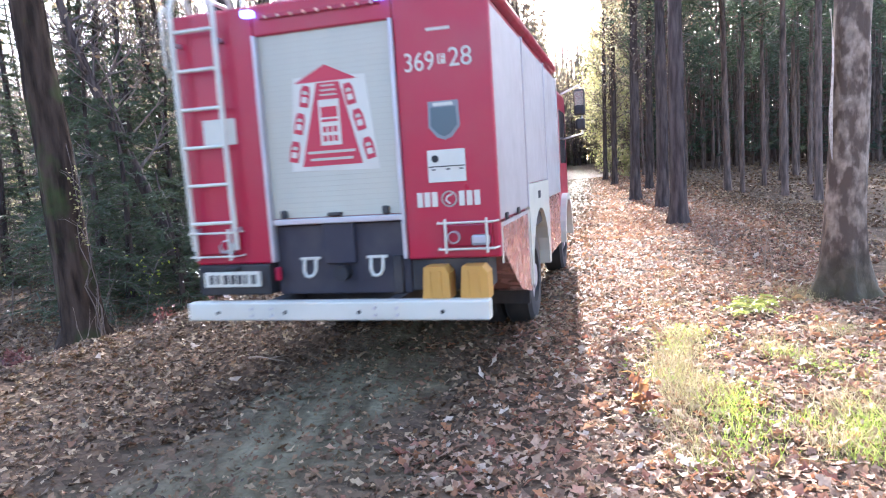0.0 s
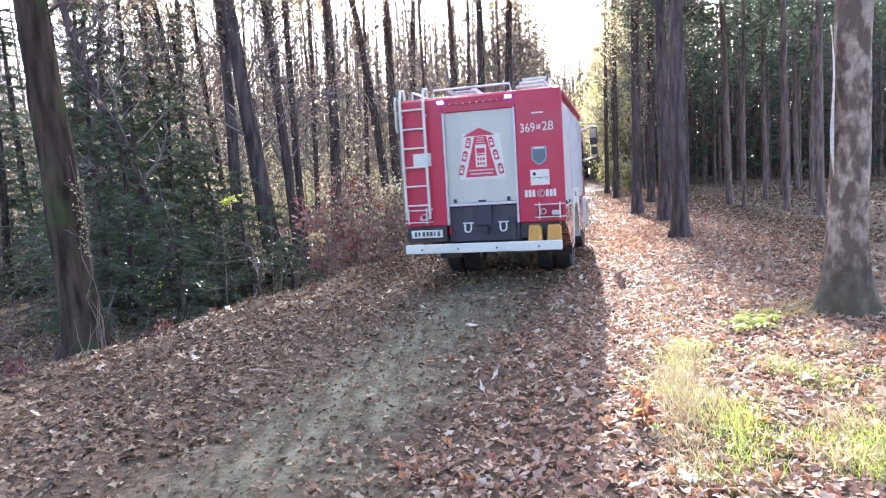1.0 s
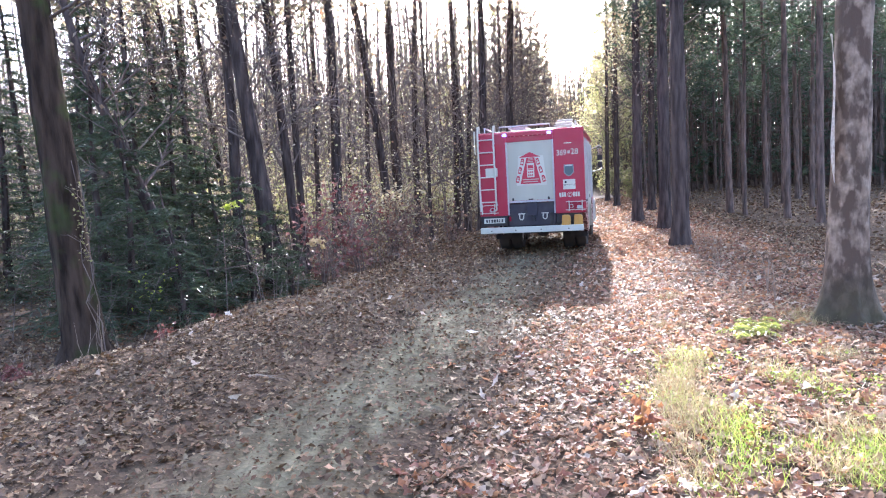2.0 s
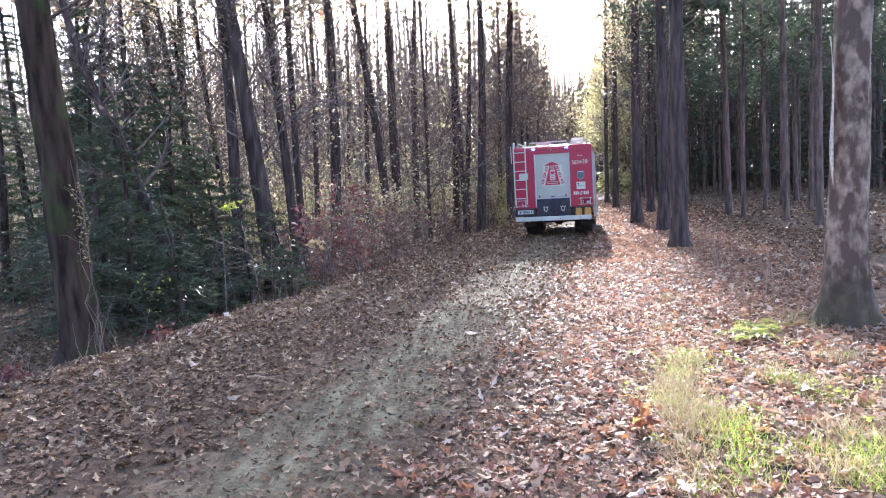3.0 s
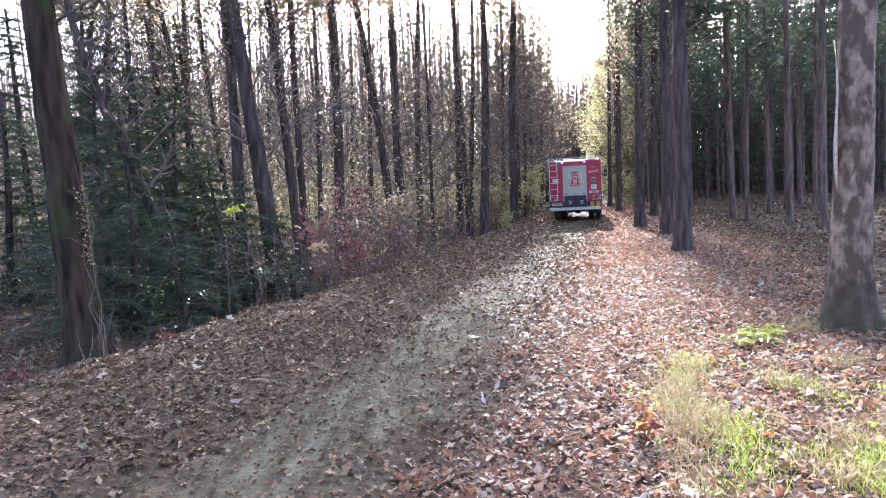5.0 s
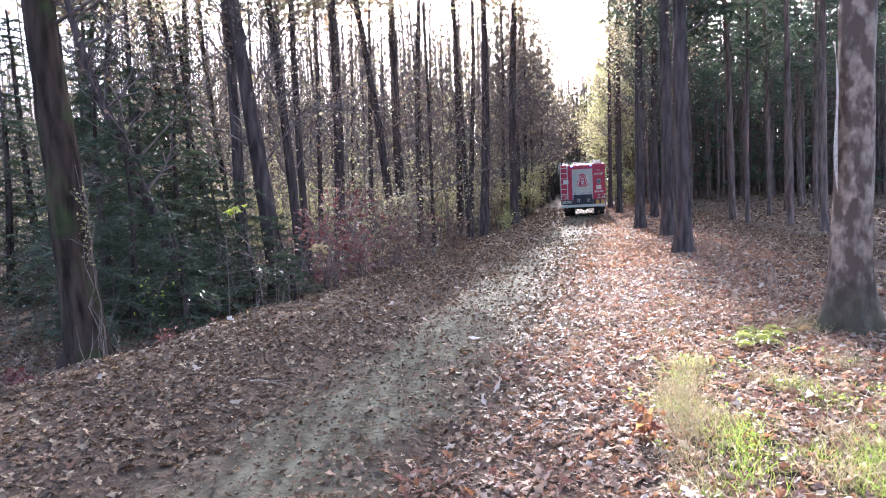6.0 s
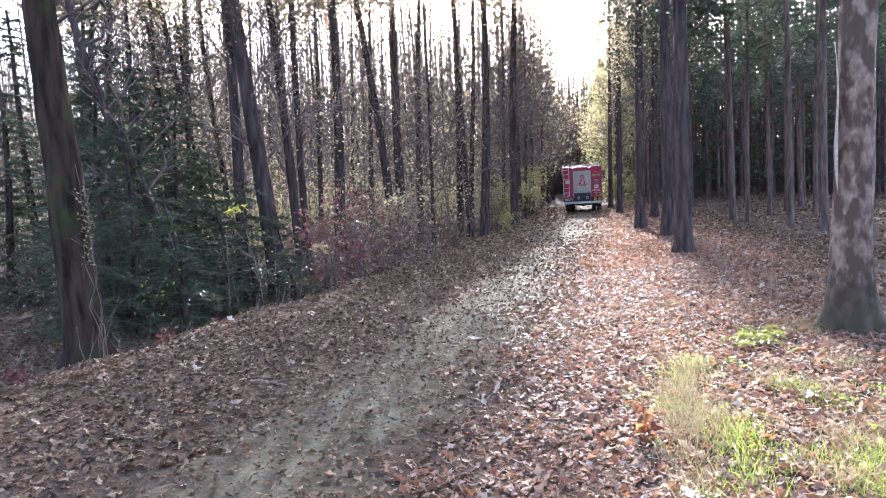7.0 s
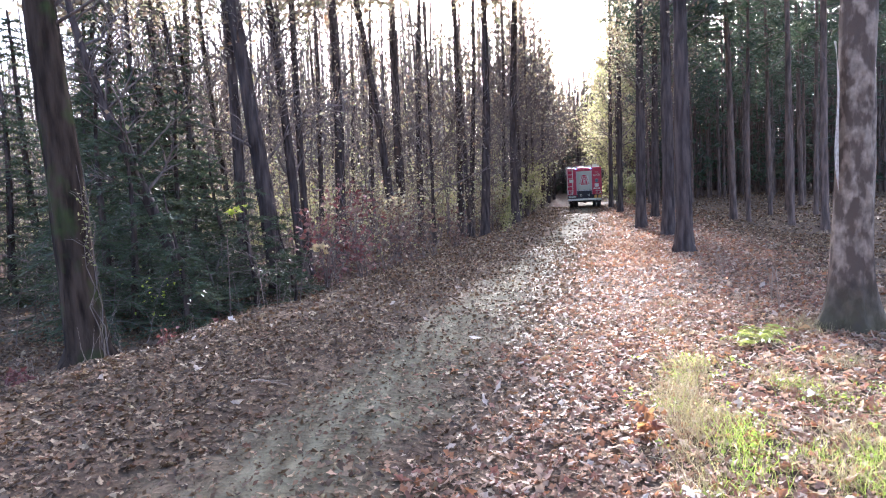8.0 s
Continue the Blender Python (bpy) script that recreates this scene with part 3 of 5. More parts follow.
def build_engine():
    e = tagged(new("fire_engine"), "red fire engine with white rear shutter, ladder and blue beacons", "fire engine")
    P = part
    # body shell: box with a tumblehome roof edge, side walls, rear panels round the shutter
    P("body", block(-1.25, 1.25, 0.31, 5.25, 1.08, 3.02, 0.02), M_RED, e, "red painted bodywork")
    P("rear_panel", block(-1.29, -0.575, REAR, 0.31, 1.07, 3.10, 0.018), M_RED, e)
    P("rear_panel", block(0.585, 1.31, REAR, 0.31, 1.07, 3.12, 0.018), M_RED, e)
    P("rear_header", block(-0.575, 0.585, REAR + 0.005, 0.31, 2.865, 3.10, 0.015), M_RED, e)
    bm = block(-1.28, 1.30, 0.32, 5.25, 3.02, 3.14, 0.05, 3)
    P("roof", bm, M_RED, e)
    head = P("lamp_strip", block(-0.50, 0.50, REAR - 0.012, REAR + 0.01, 2.985, 3.02, 0.006), M_LENS, e, "row of dark red marker lamps")
    for k in range(9):
        P("marker_lamp", disc(-0.44 + k * 0.11, REAR - 0.018, 3.0, 0.012, 0.02), M_FOIL, head)
    # roller shutter with fine slats
    shutter = new("shutter")
    shutter.parent = e
    tagged(shutter, "closed pale roller shutter with printed sign")
    slat_bm = block(-0.545, 0.555, 0.265, 0.285, 0.0, 0.0402, 0.0012, 1)
    slat_me = bpy.data.meshes.new("slat")
    slat_bm.to_mesh(slat_me)
    slat_bm.free()
    slat_me.materials.append(M_SHUTTER)
    for k in range(36):
        s = child("slat", slat_me, shutter)
        s.location = (0, 0, 1.43 + k * 0.0402)
    P("shutter_rail", block(-0.578, -0.545, REAR - 0.025, 0.285, 1.08, 2.87, 0.006), M_ALU, e, "bright aluminium guide rail")
    P("shutter_rail", block(0.555, 0.588, REAR - 0.025, 0.285, 1.08, 2.87, 0.006), M_ALU, e, "bright aluminium guide rail")
    bar = P("shutter_bar", block(-0.545, 0.555, 0.235, 0.285, 1.375, 1.425, 0.01), M_ALU, e, "aluminium grip bar")
    for x in (-0.44, 0.43):
        P("latch", block(x - 0.025, x + 0.025, 0.22, 0.262, 1.43, 1.495, 0.012), M_BLACK, bar)
    P("grip", block(-0.06, 0.06, 0.225, 0.262, 1.435, 1.462, 0.008), M_BLACK, bar)
    # printed rescue-lane sign
    sign = P("lane_sign", plate([(-0.34, 1.80), (0.40, 1.78), (0.33, 2.5), (-0.27, 2.52)], 0.2655, 0.0025), M_WHITE, e, "red rescue-lane sign printed on the shutter")
    P("arrow_head", plate([(-0.265, 2.475), (0.265, 2.475), (0.005, 2.60)], 0.262, 0.003), M_PICTO, sign)
    P("arrow_shaft", plate([(-0.245, 1.83), (0.265, 1.83), (0.115, 2.465), (-0.075, 2.465)], 0.262, 0.003), M_PICTO, sign)
    for k in range(2):
        P("caption_bar", block(-0.19 + 0.02 * k, 0.21 - 0.02 * k, 0.2565, 0.2592, 1.925 - 0.055 * k, 1.945 - 0.055 * k), M_SHUTTER, sign)
    for k, (z, w) in enumerate(((2.435, 0.055), (2.40, 0.065), (2.365, 0.07))):
        P("lane_stripe", block(0.02 - w, 0.02 + w, 0.2565, 0.2592, z, z + 0.012), M_SHUTTER, sign)
    van = P("van_sign", block(-0.07, 0.105, 0.2555, 0.2592, 1.985, 2.335), M_WHITE, sign)
    P("van_window", block(-0.05, 0.085, 0.2525, 0.2555, 2.20, 2.28), M_PICTO, van)
    P("van_bonnet", block(-0.05, 0.085, 0.2525, 0.2555, 2.165, 2.185), M_PICTO, van)
    for k in range(3):
        for z in (2.085, 2.015):
            P("digit_bar", block(-0.045 + k * 0.045, -0.015 + k * 0.045, 0.2525, 0.2555, z, z + 0.045), M_PICTO, van)
    for cx, cz, lean in ((-0.18, 2.37, -12), (-0.245, 2.165, -14), (-0.305, 1.95, -12), (0.195, 2.36, 12), (0.26, 2.16, 14), (0.325, 1.94, 12)):
        tiny_car(cx, cz, lean, sign)
    # ladder on the rear
    lad = new("ladder")
    lad.parent = e
    tagged(lad, "white tubular access ladder")
    for x in (-1.245, -0.855):
        P("ladder_rail", rod([(x, 0.17, 1.2), (x, 0.15, 2.2), (x, 0.15, 3.12), (x, 0.22, 3.28), (x, 0.36, 3.30), (x, 0.42, 3.14)], 0.022), M_WHITE, lad)
    for z in (1.425, 1.735, 2.04, 2.345, 2.65, 2.955):
        P("rung", rod([(-1.245, 0.155, z), (-0.855, 0.155, z)], 0.015), M_WHITE, lad)
    for x in (-1.245, -0.855):
        for z in (1.35, 2.85):
            P("ladder_bracket", block(x - 0.02, x + 0.02, 0.15, 0.25, z, z + 0.03), M_ALU, lad)
    P("handrail", rod([(-1.33, 0.2, 2.62), (-1.33, 0.16, 2.7), (-1.33, 0.16, 3.1), (-1.33, 0.2, 3.18)], 0.014), M_WHITE, e)
    P("info_plate", block(-1.10, -0.80, 0.228, REAR + 0.002, 2.05, 2.26, 0.006), M_WHITE, e, "white notice plate behind the ladder")
    # markings on the rear panel
    lettering("369", 0.775, REAR - 0.001, 2.535, 0.135, 0.225, M_WHITE, e, "white vehicle number")
    lettering("28", 1.085, REAR - 0.001, 2.545, 0.135, 0.17, M_WHITE, e, "white vehicle number")
    box = P("letter_box", block(0.915, 0.975, REAR - 0.004, REAR + 0.002, 2.505, 2.575), M_WHITE, e)
    lettering("F", 0.945, REAR - 0.005, 2.54, 0.055, 0.034, M_PICTO, box, "red letter")
    P("name_bar", block(0.84, 1.02, REAR - 0.004, REAR + 0.002, 2.745, 2.765), M_WHITE, e)
    crest = P("crest", plate([(0.82, 2.24), (1.05, 2.24), (1.055, 2.05), (0.99, 1.975), (0.935, 1.955), (0.88, 1.975), (0.815, 2.05)], REAR + 0.001, 0.005), M_FOILGREY, e, "shield crest in silver and green")
    P("crest_field", plate([(0.84, 2.195), (1.03, 2.195), (1.035, 2.06), (0.98, 2.0), (0.935, 1.98), (0.89, 2.0), (0.835, 2.06)], REAR - 0.004, 0.004), M_CREST, crest)
    P("crest_bar", block(0.86, 1.01, REAR - 0.008, REAR - 0.004, 2.205, 2.228), M_WHITE, crest)
    pl = P("notice_plate", block(0.79, 1.08, REAR - 0.006, REAR + 0.002, 1.645, 1.885, 0.003), M_WHITE, e, "white notice plate with small emblem and grey lines")
    P("emblem", disc(0.85, REAR - 0.008, 1.82, 0.028, 0.005, sides=10), M_BLACK, pl)
    P("print_line", block(0.795, 1.075, REAR - 0.009, REAR - 0.006, 1.758, 1.766), M_INK, pl)
    for x in (0.82, 0.93, 1.03):
        P("print_bar", block(x, x + 0.03, REAR - 0.009, REAR - 0.006, 1.735, 1.745), M_INK, pl)
    for x0 in (0.69, 1.015):
        for k in range(3):
            P("digit_bar", block(x0 + k * 0.058, x0 + k * 0.058 + 0.043, REAR - 0.005, REAR + 0.002, 1.465, 1.575), M_WHITE, e)
    bm = bmesh.new()
    n = 20
    o = [bm.verts.new((0.94 + 0.062 * math.cos(6.2832 * k / n), REAR - 0.005, 1.52 + 0.062 * math.sin(6.2832 * k / n))) for k in range(n)]
    i = [bm.verts.new((0.94 + 0.049 * math.cos(6.2832 * k / n), REAR - 0.005, 1.52 + 0.049 * math.sin(6.2832 * k / n))) for k in range(n)]
    for k in range(n):
        bm.faces.new((o[k], o[(k + 1) % n], i[(k + 1) % n], i[k]))
    bmesh.ops.solidify(bm, geom=bm.faces[:], thickness=-0.006)
    ring = P("telephone_ring", bm, M_WHITE, e, "white ring with a handset")
    P("handset", rod([(0.965, REAR - 0.005, 1.555), (0.925, REAR - 0.007, 1.535), (0.915, REAR - 0.007, 1.51), (0.945, REAR - 0.005, 1.483)], 0.008, 6), M_WHITE, ring)
    # lamp clusters behind wire guards
    for sx in (-1, 1):
        cx = 1.07 if sx > 0 else -1.06
        lamp_set = P("tail_lamp", block(cx - 0.19, cx + 0.19, 0.2, REAR + 0.01, 1.16, 1.33, 0.012), M_LENS if sx > 0 else M_RED, e, "red tail lamp behind a white wire guard")
        P("reversing_lamp", disc(cx - 0.10 * sx, 0.19, 1.235, 0.048, 0.03), M_ALU, lamp_set)
        P("lamp_lens", disc(cx - 0.10 * sx, 0.172, 1.235, 0.036, 0.012), M_LENS, lamp_set)
        P("indicator", block(cx + 0.03, cx + 0.17, 0.185, 0.205, 1.17, 1.25, 0.02), M_ALU, lamp_set)
        for z in (1.15, 1.345):
            P("guard_bar", rod([(cx - 0.23, 0.24, z), (cx - 0.21, 0.14, z), (cx + 0.21, 0.14, z), (cx + 0.23, 0.24, z)], 0.009, 6), M_WHITE, lamp_set)
        for x in (cx - 0.15, cx + 0.16):
            P("guard_bar", rod([(x, 0.14, 1.12), (x, 0.14, 1.375)], 0.012, 6), M_WHITE, lamp_set)
    # dark tail under the shutter
    P("tail_box", block(-0.575, 0.585, 0.30, 0.9, 0.80, 1.37, 0.01), M_DARK, e, "dark blue steel tail section")
    P("tail_plate", block(-0.12, 0.14, 0.26, 0.31, 1.05, 1.40, 0.01), M_DARK, e)
    P("tail_post", block(0.44, 0.52, 0.27, 0.31, 0.80, 1.1, 0.01), M_BLACK, e)
    P("coupling", disc(0.03, 0.25, 0.98, 0.06, 0.12), M_BLACK, e)
    for x in (-0.25, 0.325):
        sh = P("shackle", rod([(x - 0.05, 0.25, 1.1), (x - 0.05, 0.23, 1.0), (x - 0.03, 0.22, 0.965), (x, 0.22, 0.955), (x + 0.03, 0.22, 0.965), (x + 0.05, 0.23, 1.0), (x + 0.05, 0.25, 1.1)], 0.013), M_WHITE, e, "white towing shackle")
        P("shackle_pin", rod([(x - 0.085, 0.255, 1.1), (x + 0.085, 0.255, 1.1)], 0.012, 6), M_WHITE, sh)
    P("reflector", block(-0.56, -0.51, 0.22, 0.25, 0.93, 1.04, 0.006), M_LENS, e)
    np_ = P("number_plate", block(-1.18, -0.66, 0.155, 0.175, 0.895, 1.02, 0.004), M_WHITE, e, "white number plate")
    for k, w in enumerate((0.05, 0.035, 0.06, 0.06, 0.055, 0.03, 0.05)):
        x = -1.13 + k * 0.065
        P("plate_bar", block(x, x + w * 0.8, 0.151, 0.155, 0.92, 0.995), M_INK, np_)
    P("plate_light", block(-0.98, -0.86, 0.15, 0.2, 1.03, 1.06, 0.008), M_BLACK, e)
    P("valance", block(-1.26, -0.60, 0.2, 0.9, 0.82, 1.07, 0.01), M_BLACK, e, "black lower panel")
    P("valance", block(0.60, 1.2, 0.27, 0.6, 0.82, 1.07, 0.01), M_BLACK, e, "black lower panel")
    for x0 in (0.73, 1.02):
        ch = bmesh.new()
        pts = [(0.02, 1.03), (0.17, 1.03), (0.21, 0.98), (0.21, 0.785), (0.0, 0.785), (0.0, 1.03)]
        plate([(x0 + x, z) for x, z in pts[:5]], 0.26, 0.18, ch)
        c = P("wheel_chock", ch, M_YELLOW, e, "yellow plastic wheel chock")
        for k in (0.06, 0.14):
            P("chock_rib", block(x0 + k - 0.012, x0 + k + 0.012, 0.07, 0.085, 0.8, 1.0, 0.004), M_YELLOW, c)
    # bumper bar
    bp = P("bumper", block(-1.25, 1.25, 0.0, 0.11, 0.65, 0.795, 0.012), M_WHITE, e, "white steel underrun bumper bar")
    for x in (-0.97, -0.375, 0.245, 0.90):
        P("bumper_hole", disc(x, -0.002, 0.715, 0.016, 0.012, sides=10), M_BLACK, bp)
    for cx in (-0.58, 0.46):
        for dx in (-0.055, 0.055):
            for z in (0.69, 0.745):
                P("bolt", disc(cx + dx * 1.6, -0.004, z, 0.013, 0.012, sides=6), M_ALU, bp)
    for x in (-0.5, 0.5):
        P("bumper_arm", block(x - 0.05, x + 0.05, 0.1, 0.9, 0.66, 0.80), M_BLACK, e)
    # chassis and sides
    P("chassis", block(-0.45, 0.45, 0.5, 7.2, 0.62, 1.0, 0.02), M_BLACK, e)
    P("axle", rod([(-1.0, 2.75, 0.52), (1.0, 2.75, 0.52)], 0.09), M_BLACK, e)
    P("axle", rod([(-1.0, 6.35, 0.52), (1.0, 6.35, 0.52)], 0.07), M_BLACK, e)
    P("differential", disc(0, 2.75, 0.55, 0.2, 0.35, "Y", 16), M_BLACK, e)
    for s in (-1, 1):
        for y0, y1 in ((0.40, 1.90), (1.95, 3.62), (3.67, 5.15)):
            d = P("side_shutter", block(min(s * 1.25, s * 1.285), max(s * 1.25, s * 1.285), y0, y1, 1.33 if y0 != 1.95 else 1.56, 2.93, 0.008), M_ALU, e, "silver roller shutter")
            P("side_rail", block(min(s * 1.25, s * 1.30), max(s * 1.25, s * 1.30), y1 + 0.0, y1 + 0.045, 1.33, 2.95, 0.006), M_ALU, d)
        bm = bmesh.new()
        outline = [(0.36, 1.31), (1.92, 1.31), (1.92, 0.50), (1.28, 0.64), (0.42, 1.12)]
        a = [bm.verts.new((s * 1.285, y, z)) for y, z in outline]
        b = [bm.verts.new((s * 1.0, y, z)) for y, z in outline]
        bm.faces.new(a)
        bm.faces.new(list(reversed(b)))
        for k in range(5):
            bm.faces.new((a[k], b[k], b[(k + 1) % 5], a[(k + 1) % 5]))
        bmesh.ops.recalc_face_normals(bm, faces=bm.faces)
        skirt = P("side_skirt", bm, M_FOIL, e, "red and white reflective lower locker")
        for y0 in (0.40, 1.86):
            P("panel_edge", block(min(s * 1.285, s * 1.292), max(s * 1.285, s * 1.292), y0, y0 + 0.05, 1.0 if y0 < 1 else 0.56, 1.31), M_WHITE, skirt)
        P("panel_edge", block(min(s * 1.285, s * 1.292), max(s * 1.285, s * 1.292), 0.45, 1.86, 1.275, 1.31), M_ALU, skirt)
        for y0 in (0.6, 1.2):
            P("panel_latch", block(min(s * 1.285, s * 1.305), max(s * 1.285, s * 1.305), y0, y0 + 0.09, 1.315, 1.375, 0.01), M_BLACK, skirt)
        P("wheel_well", block(min(s * 1.24, s * 1.258), max(s * 1.24, s * 1.258), 1.95, 3.6, 1.08, 1.5), M_BLACK, e, "black wheel well")
        P("side_skirt", block(min(s * 1.0, s * 1.28), max(s * 1.0, s * 1.28), 3.6, 5.15, 0.6, 1.32, 0.02), M_FOIL, e, "red reflective lower locker")
        # arch over the rear wheel
        bm = bmesh.new()
        pts = [(2.75 + 0.72 * math.cos(a), 0.55 + 0.72 * math.sin(a)) for a in np.linspace(0, math.pi, 15)]
        ring_pts = [(3.62, 0.55)] + [(3.62, 1.55), (1.93, 1.55)] + [(1.93, 0.55)] + list(reversed(pts))
        a = [bm.verts.new((s * 1.30, y, z)) for y, z in ring_pts]
        b = [bm.verts.new((s * 1.02, y, z)) for y, z in ring_pts]
        bm.faces.new(a)
        for k in range(len(a)):
            bm.faces.new((a[k], a[(k + 1) % len(a)], b[(k + 1) % len(a)], b[k]))
        bmesh.ops.recalc_face_normals(bm, faces=bm.faces)
        P("wheel_arch", bm, M_WHITE, e, "white wheel arch panel")
        P("marker", block(min(s * 1.29, s * 1.31), max(s * 1.29, s * 1.31), 2.6, 2.75, 1.38, 1.46, 0.004), M_BLACK, e)
        P("mud_guard", block(min(s * 0.8, s * 1.24), max(s * 0.8, s * 1.24), 2.02, 2.05, 0.35, 0.9), M_BLACK, e)
    # cab
    cab = block(-1.22, 1.22, 5.35, 7.45, 0.75, 2.95, 0.12, 3)
    P("cab", cab, M_RED, e, "red crew cab")
    P("windscreen", block(-1.05, 1.05, 7.40, 7.46, 1.75, 2.7, 0.02), M_GLASS, e)
    for s in (-1, 1):
        P("cab_window", block(min(s * 1.2, s * 1.226), max(s * 1.2, s * 1.226), 6.2, 7.2, 1.75, 2.6, 0.01), M_GLASS, e)
        bm = bmesh.new()
        arc = [math.pi * k / 14 for k in range(15)]
        rims = [[bm.verts.new((s * x, 6.35 + r * math.cos(a), 0.55 + r * math.sin(a))) for a in arc] for x, r in ((1.31, 0.62), (1.31, 0.72), (1.0, 0.72), (1.0, 0.62))]
        for p, q in zip(rims, rims[1:] + rims[:1]):
            for k in range(14):
                bm.faces.new((p[k], p[k + 1], q[k + 1], q[k]))
        bmesh.ops.recalc_face_normals(bm, faces=bm.faces)
        P("front_arch", bm, M_WHITE, e, "white rounded front wheel arch")
        mir = P("mirror", block(min(s * 1.42, s * 1.60), max(s * 1.42, s * 1.60), 6.765, 6.9, 2.52, 2.95, 0.03), M_BLACK, e, "black wing mirror")
        glass = block(min(s * 1.44, s * 1.58), max(s * 1.44, s * 1.58), 6.755, 6.763, 2.56, 2.91)
        bmesh.ops.rotate(glass, verts=glass.verts, cent=(s * 1.51, 6.76, 2.735), matrix=Matrix.Rotation(radians(12), 3, "X"))
        P("mirror_glass", glass, M_CHROME, mir)
        P("wide_mirror", block(min(s * 1.44, s * 1.59), max(s * 1.44, s * 1.59), 6.8, 6.92, 2.28, 2.47, 0.03), M_BLACK, mir)
        P("mirror_arm", rod([(s * 1.2, 6.95, 2.9), (s * 1.5, 6.9, 3.02), (s * 1.54, 6.88, 2.95), (s * 1.54, 6.88, 2.22), (s * 1.2, 6.95, 2.15)], 0.018, 6), M_ALU, mir)
    # roof gear
    for s in (-1, 1):
        P("roof_rail", rod([(s * 1.12 - 0.0, 0.45, 3.12), (s * 1.12, 0.47, 3.27), (s * 1.12, 2.5, 3.27), (s * 1.12, 5.0, 3.27), (s * 1.12, 5.05, 3.12)], 0.02, 8), M_ALU, e, "bright roof rail")
    P("roof_rail", rod([(-0.75, 0.42, 3.12), (-0.74, 0.42, 3.26), (0.5, 0.42, 3.26), (0.52, 0.42, 3.12)], 0.018, 8), M_ALU, e, "bright roof rail")
    roof_ladder = new("roof_ladder")
    roof_ladder.parent = e
    tagged(roof_ladder, "aluminium extension ladder on the roof")
    for x in (-0.55, -0.15):
        P("ladder_rail", block(x, x + 0.04, 0.6, 5.0, 3.22, 3.29, 0.006), M_ALU, roof_ladder)
    for k in range(14):
        P("rung", rod([(-0.55, 0.75 + k * 0.3, 3.25), (-0.11, 0.75 + k * 0.3, 3.25)], 0.014, 6), M_ALU, roof_ladder)
    P("roof_box", block(0.62, 1.02, 0.95, 3.2, 3.13, 3.33, 0.03), M_ALU, e, "aluminium equipment box on the roof")
    for k in range(3):
        P("roof_bar", block(0.60 + 0.03 * k, 1.04, 0.42 + 0.16 * k, 0.50 + 0.16 * k, 3.17 + 0.075 * k, 3.215 + 0.075 * k, 0.012), M_WHITE, e, "white crosswise stowage bar")
    for x in (-0.59, 0.5):
        P("beacon", block(x - 0.05, x + 0.05, REAR - 0.05, REAR + 0.01, 3.01, 3.065, 0.014), M_BLUE, e, "lit blue beacon")
    P("light_bar", block(-0.8, 0.8, 6.3, 6.7, 2.97, 3.1, 0.04), M_BLUE, e, "blue light bar on the cab")
    wheels = [wheel(e, s * 1.06, 2.75) for s in (-1, 1)] + [wheel(e, s * 0.72, 2.75) for s in (-1, 1)] + [wheel(e, s * 1.06, 6.35) for s in (-1, 1)]
    return e, wheels


engine, engine_wheels = build_engine()


# ---- the trees that stand out beside the track ----
LEFT_TREES = [  # x, y, radius, lean
    (-5.79, 19.0, 0.179, -0.008), (-4.28, 17.0, 0.241, -0.067), (-4.29, 20.0, 0.155, -0.072), (-4.27, 21.0, 0.126, -0.025),
    (-7.17, 22.0, 0.132, -0.219), (-8.86, 24.0, 0.144, -0.002), (-7.07, 23.0, 0.109, -0.083), (-3.74, 24.0, 0.206, 0.029),
    (-4.95, 27.0, 0.116, 0.015), (-1.87, 27.0, 0.185, -0.102), (-1.64, 29.0, 0.224, -0.019), (-1.02, 33.0, 0.170, 0.033),
    (1.00, 36.0, 0.185, 0.050), (1.72, 38.0, 0.163, 0.034), (2.09, 32.0, 0.220, 0.039), (4.05, 36.0, 0.232, 0.024),
    (-12.89, 26.0, 0.100, 0.065), (-9.50, 20.0, 0.103, 0.046), (5.2, 43.0, 0.15, 0.02), (6.2, 52.0, 0.18, 0.03)]
RIGHT_TREES = [(5.90, 16.0, 0.192, 0.018), (7.58, 22.0, 0.208, 0.031), (8.18, 27.0, 0.209, 0.042), (11.05, 34.0, 0.190, 0.035),
               (11.42, 42.0, 0.180, 0.037), (12.93, 50.0, 0.172, 0.032)]


